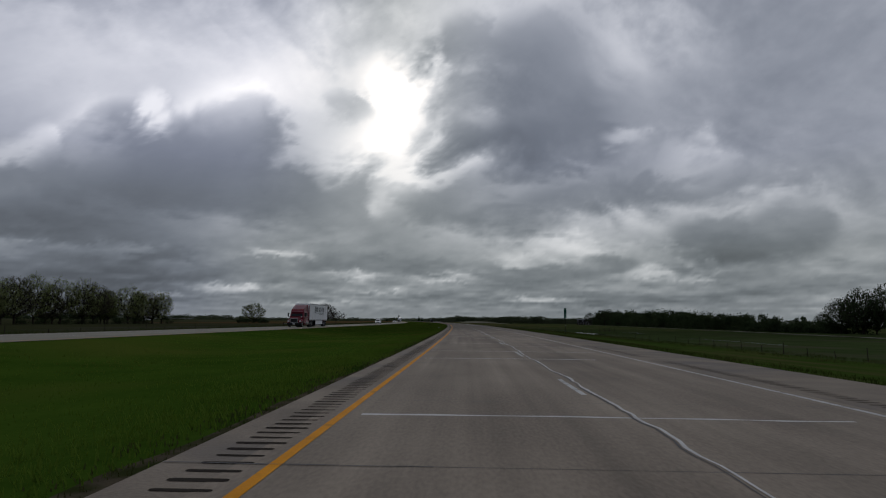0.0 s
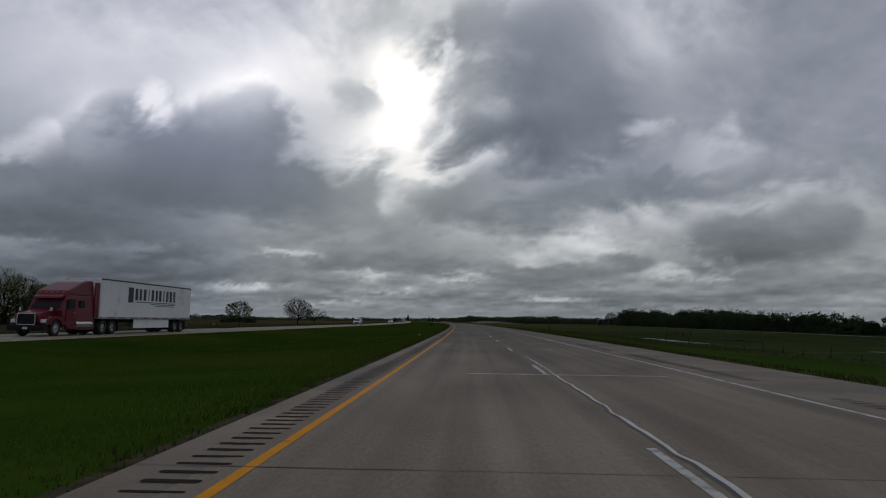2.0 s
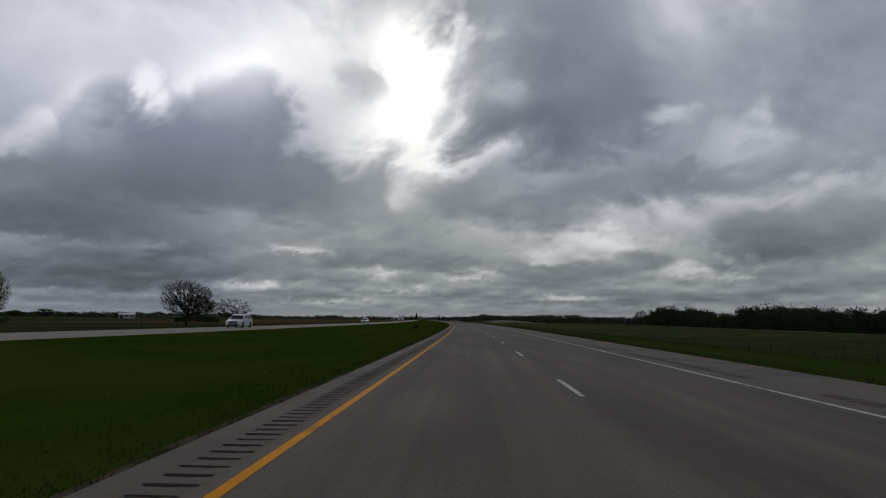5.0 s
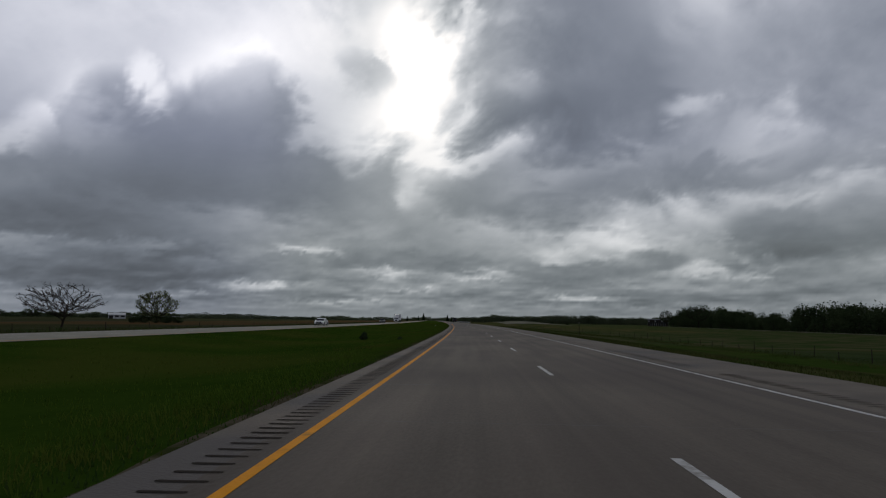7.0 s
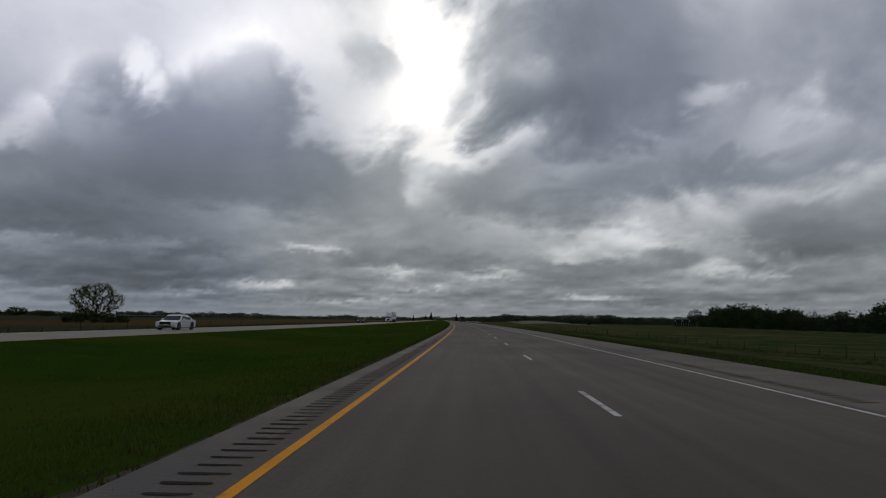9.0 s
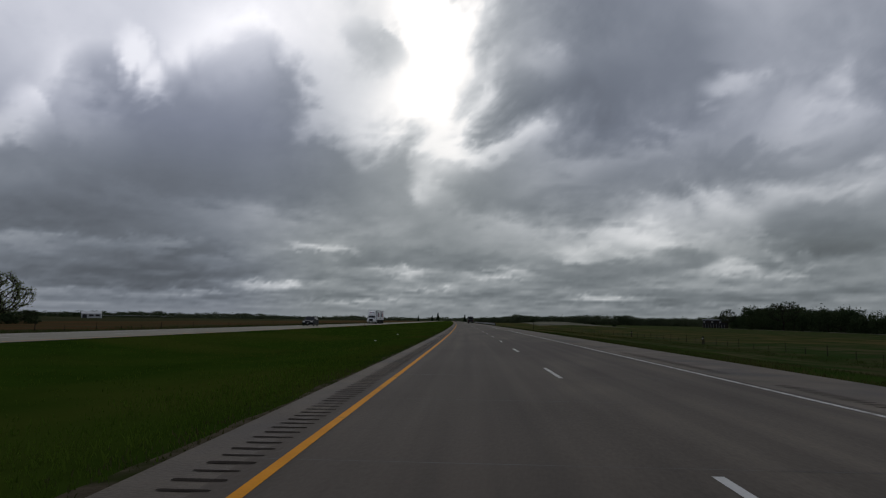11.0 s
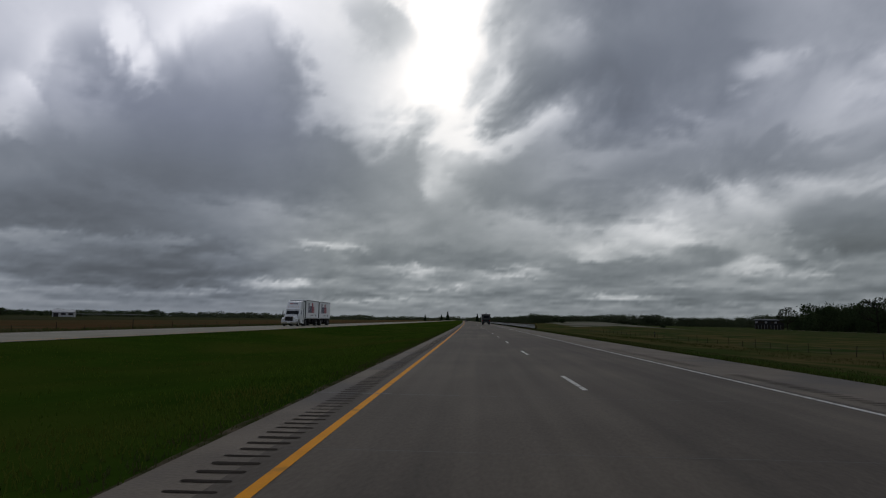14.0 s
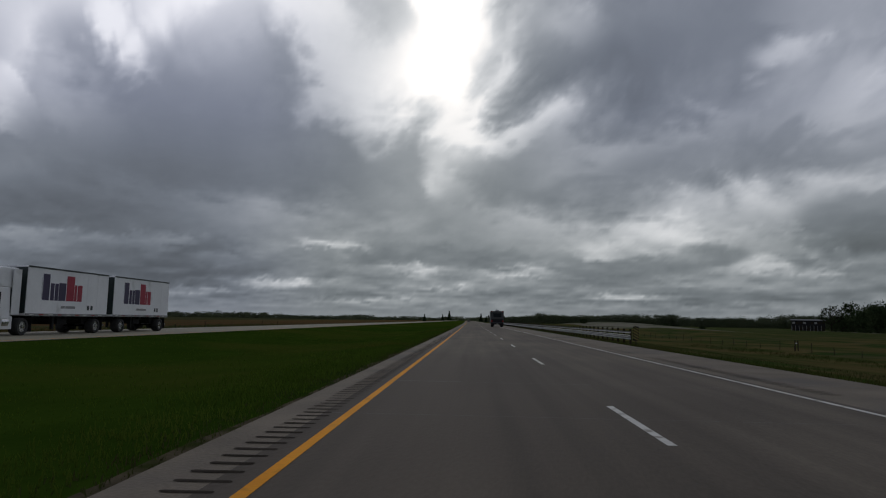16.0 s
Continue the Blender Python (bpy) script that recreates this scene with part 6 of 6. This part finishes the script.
def tufts(name, label, count, s0, s1, l_of, height, material, seed):
    """Blades of grass in small tufts."""
    rng = np.random.RandomState(seed)
    s = s0 + (s1 - s0) * rng.rand(count)
    l = l_of(rng, s)
    x, y = along(s, l)
    z = ground_z(s, l)
    blades = 5
    X, Y, Z = (np.repeat(q, blades) for q in (x, y, z))
    k = count * blades
    a_ = rng.rand(k) * 6.28
    h = height * (0.4 + 0.9 * rng.rand(k)) * np.repeat(0.6 + 0.8 * fbm(s * 0.3, l * 0.3 + 9, 3), blades)
    bx, by = X + rng.normal(0, 0.16, k), Y + rng.normal(0, 0.16, k)
    lean = h * (0.2 + 0.5 * rng.rand(k))
    w = 0.006 + 0.009 * rng.rand(k)
    dx, dy = np.cos(a_), np.sin(a_)
    v = np.stack([np.stack([bx - dy * w, by + dx * w, Z - 0.02], 1), np.stack([bx + dy * w, by - dx * w, Z - 0.02], 1),
                  np.stack([bx + dx * lean * 0.45 + dy * w * 0.7, by + dy * lean * 0.45 - dx * w * 0.7, Z + h * 0.65], 1),
                  np.stack([bx + dx * lean, by + dy * lean, Z + h], 1)], 1).reshape(-1, 3)
    ob = mesh_part(name, fast_mesh(name, v, np.arange(k * 4).reshape(-1, 4)), material)
    return tagged(ob, label, "grass", kind="stuff")


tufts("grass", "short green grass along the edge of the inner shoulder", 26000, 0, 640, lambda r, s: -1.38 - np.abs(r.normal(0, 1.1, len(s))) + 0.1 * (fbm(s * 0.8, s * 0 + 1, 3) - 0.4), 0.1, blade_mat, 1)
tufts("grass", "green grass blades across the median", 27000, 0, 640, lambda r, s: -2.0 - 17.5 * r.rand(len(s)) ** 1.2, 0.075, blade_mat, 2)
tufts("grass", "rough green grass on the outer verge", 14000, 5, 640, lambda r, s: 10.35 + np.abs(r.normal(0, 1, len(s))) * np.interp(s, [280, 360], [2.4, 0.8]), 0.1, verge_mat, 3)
tufts("grass", "pale dry grass stalks on the outer verge", 13000, 250, 660, lambda r, s: 10.6 + 11 * r.rand(len(s)), 0.09, straw_mat, 4)
tufts("grass", "taller rough grass along the fence and ditch", 7000, 5, 640, lambda r, s: 31 + 9 * r.rand(len(s)), 0.22, verge_mat, 5)
tufts("grass", "tall dull grass beyond the far carriageway", 9000, 20, 700, lambda r, s: -32.5 - 20 * r.rand(len(s)), 0.45, straw_mat, 6)
tufts("grass", "dry trampled grass at the edge of the shoulder", 9000, 0, 640, lambda r, s: -1.0 - 0.55 * r.rand(len(s)), 0.06, straw_mat, 7)
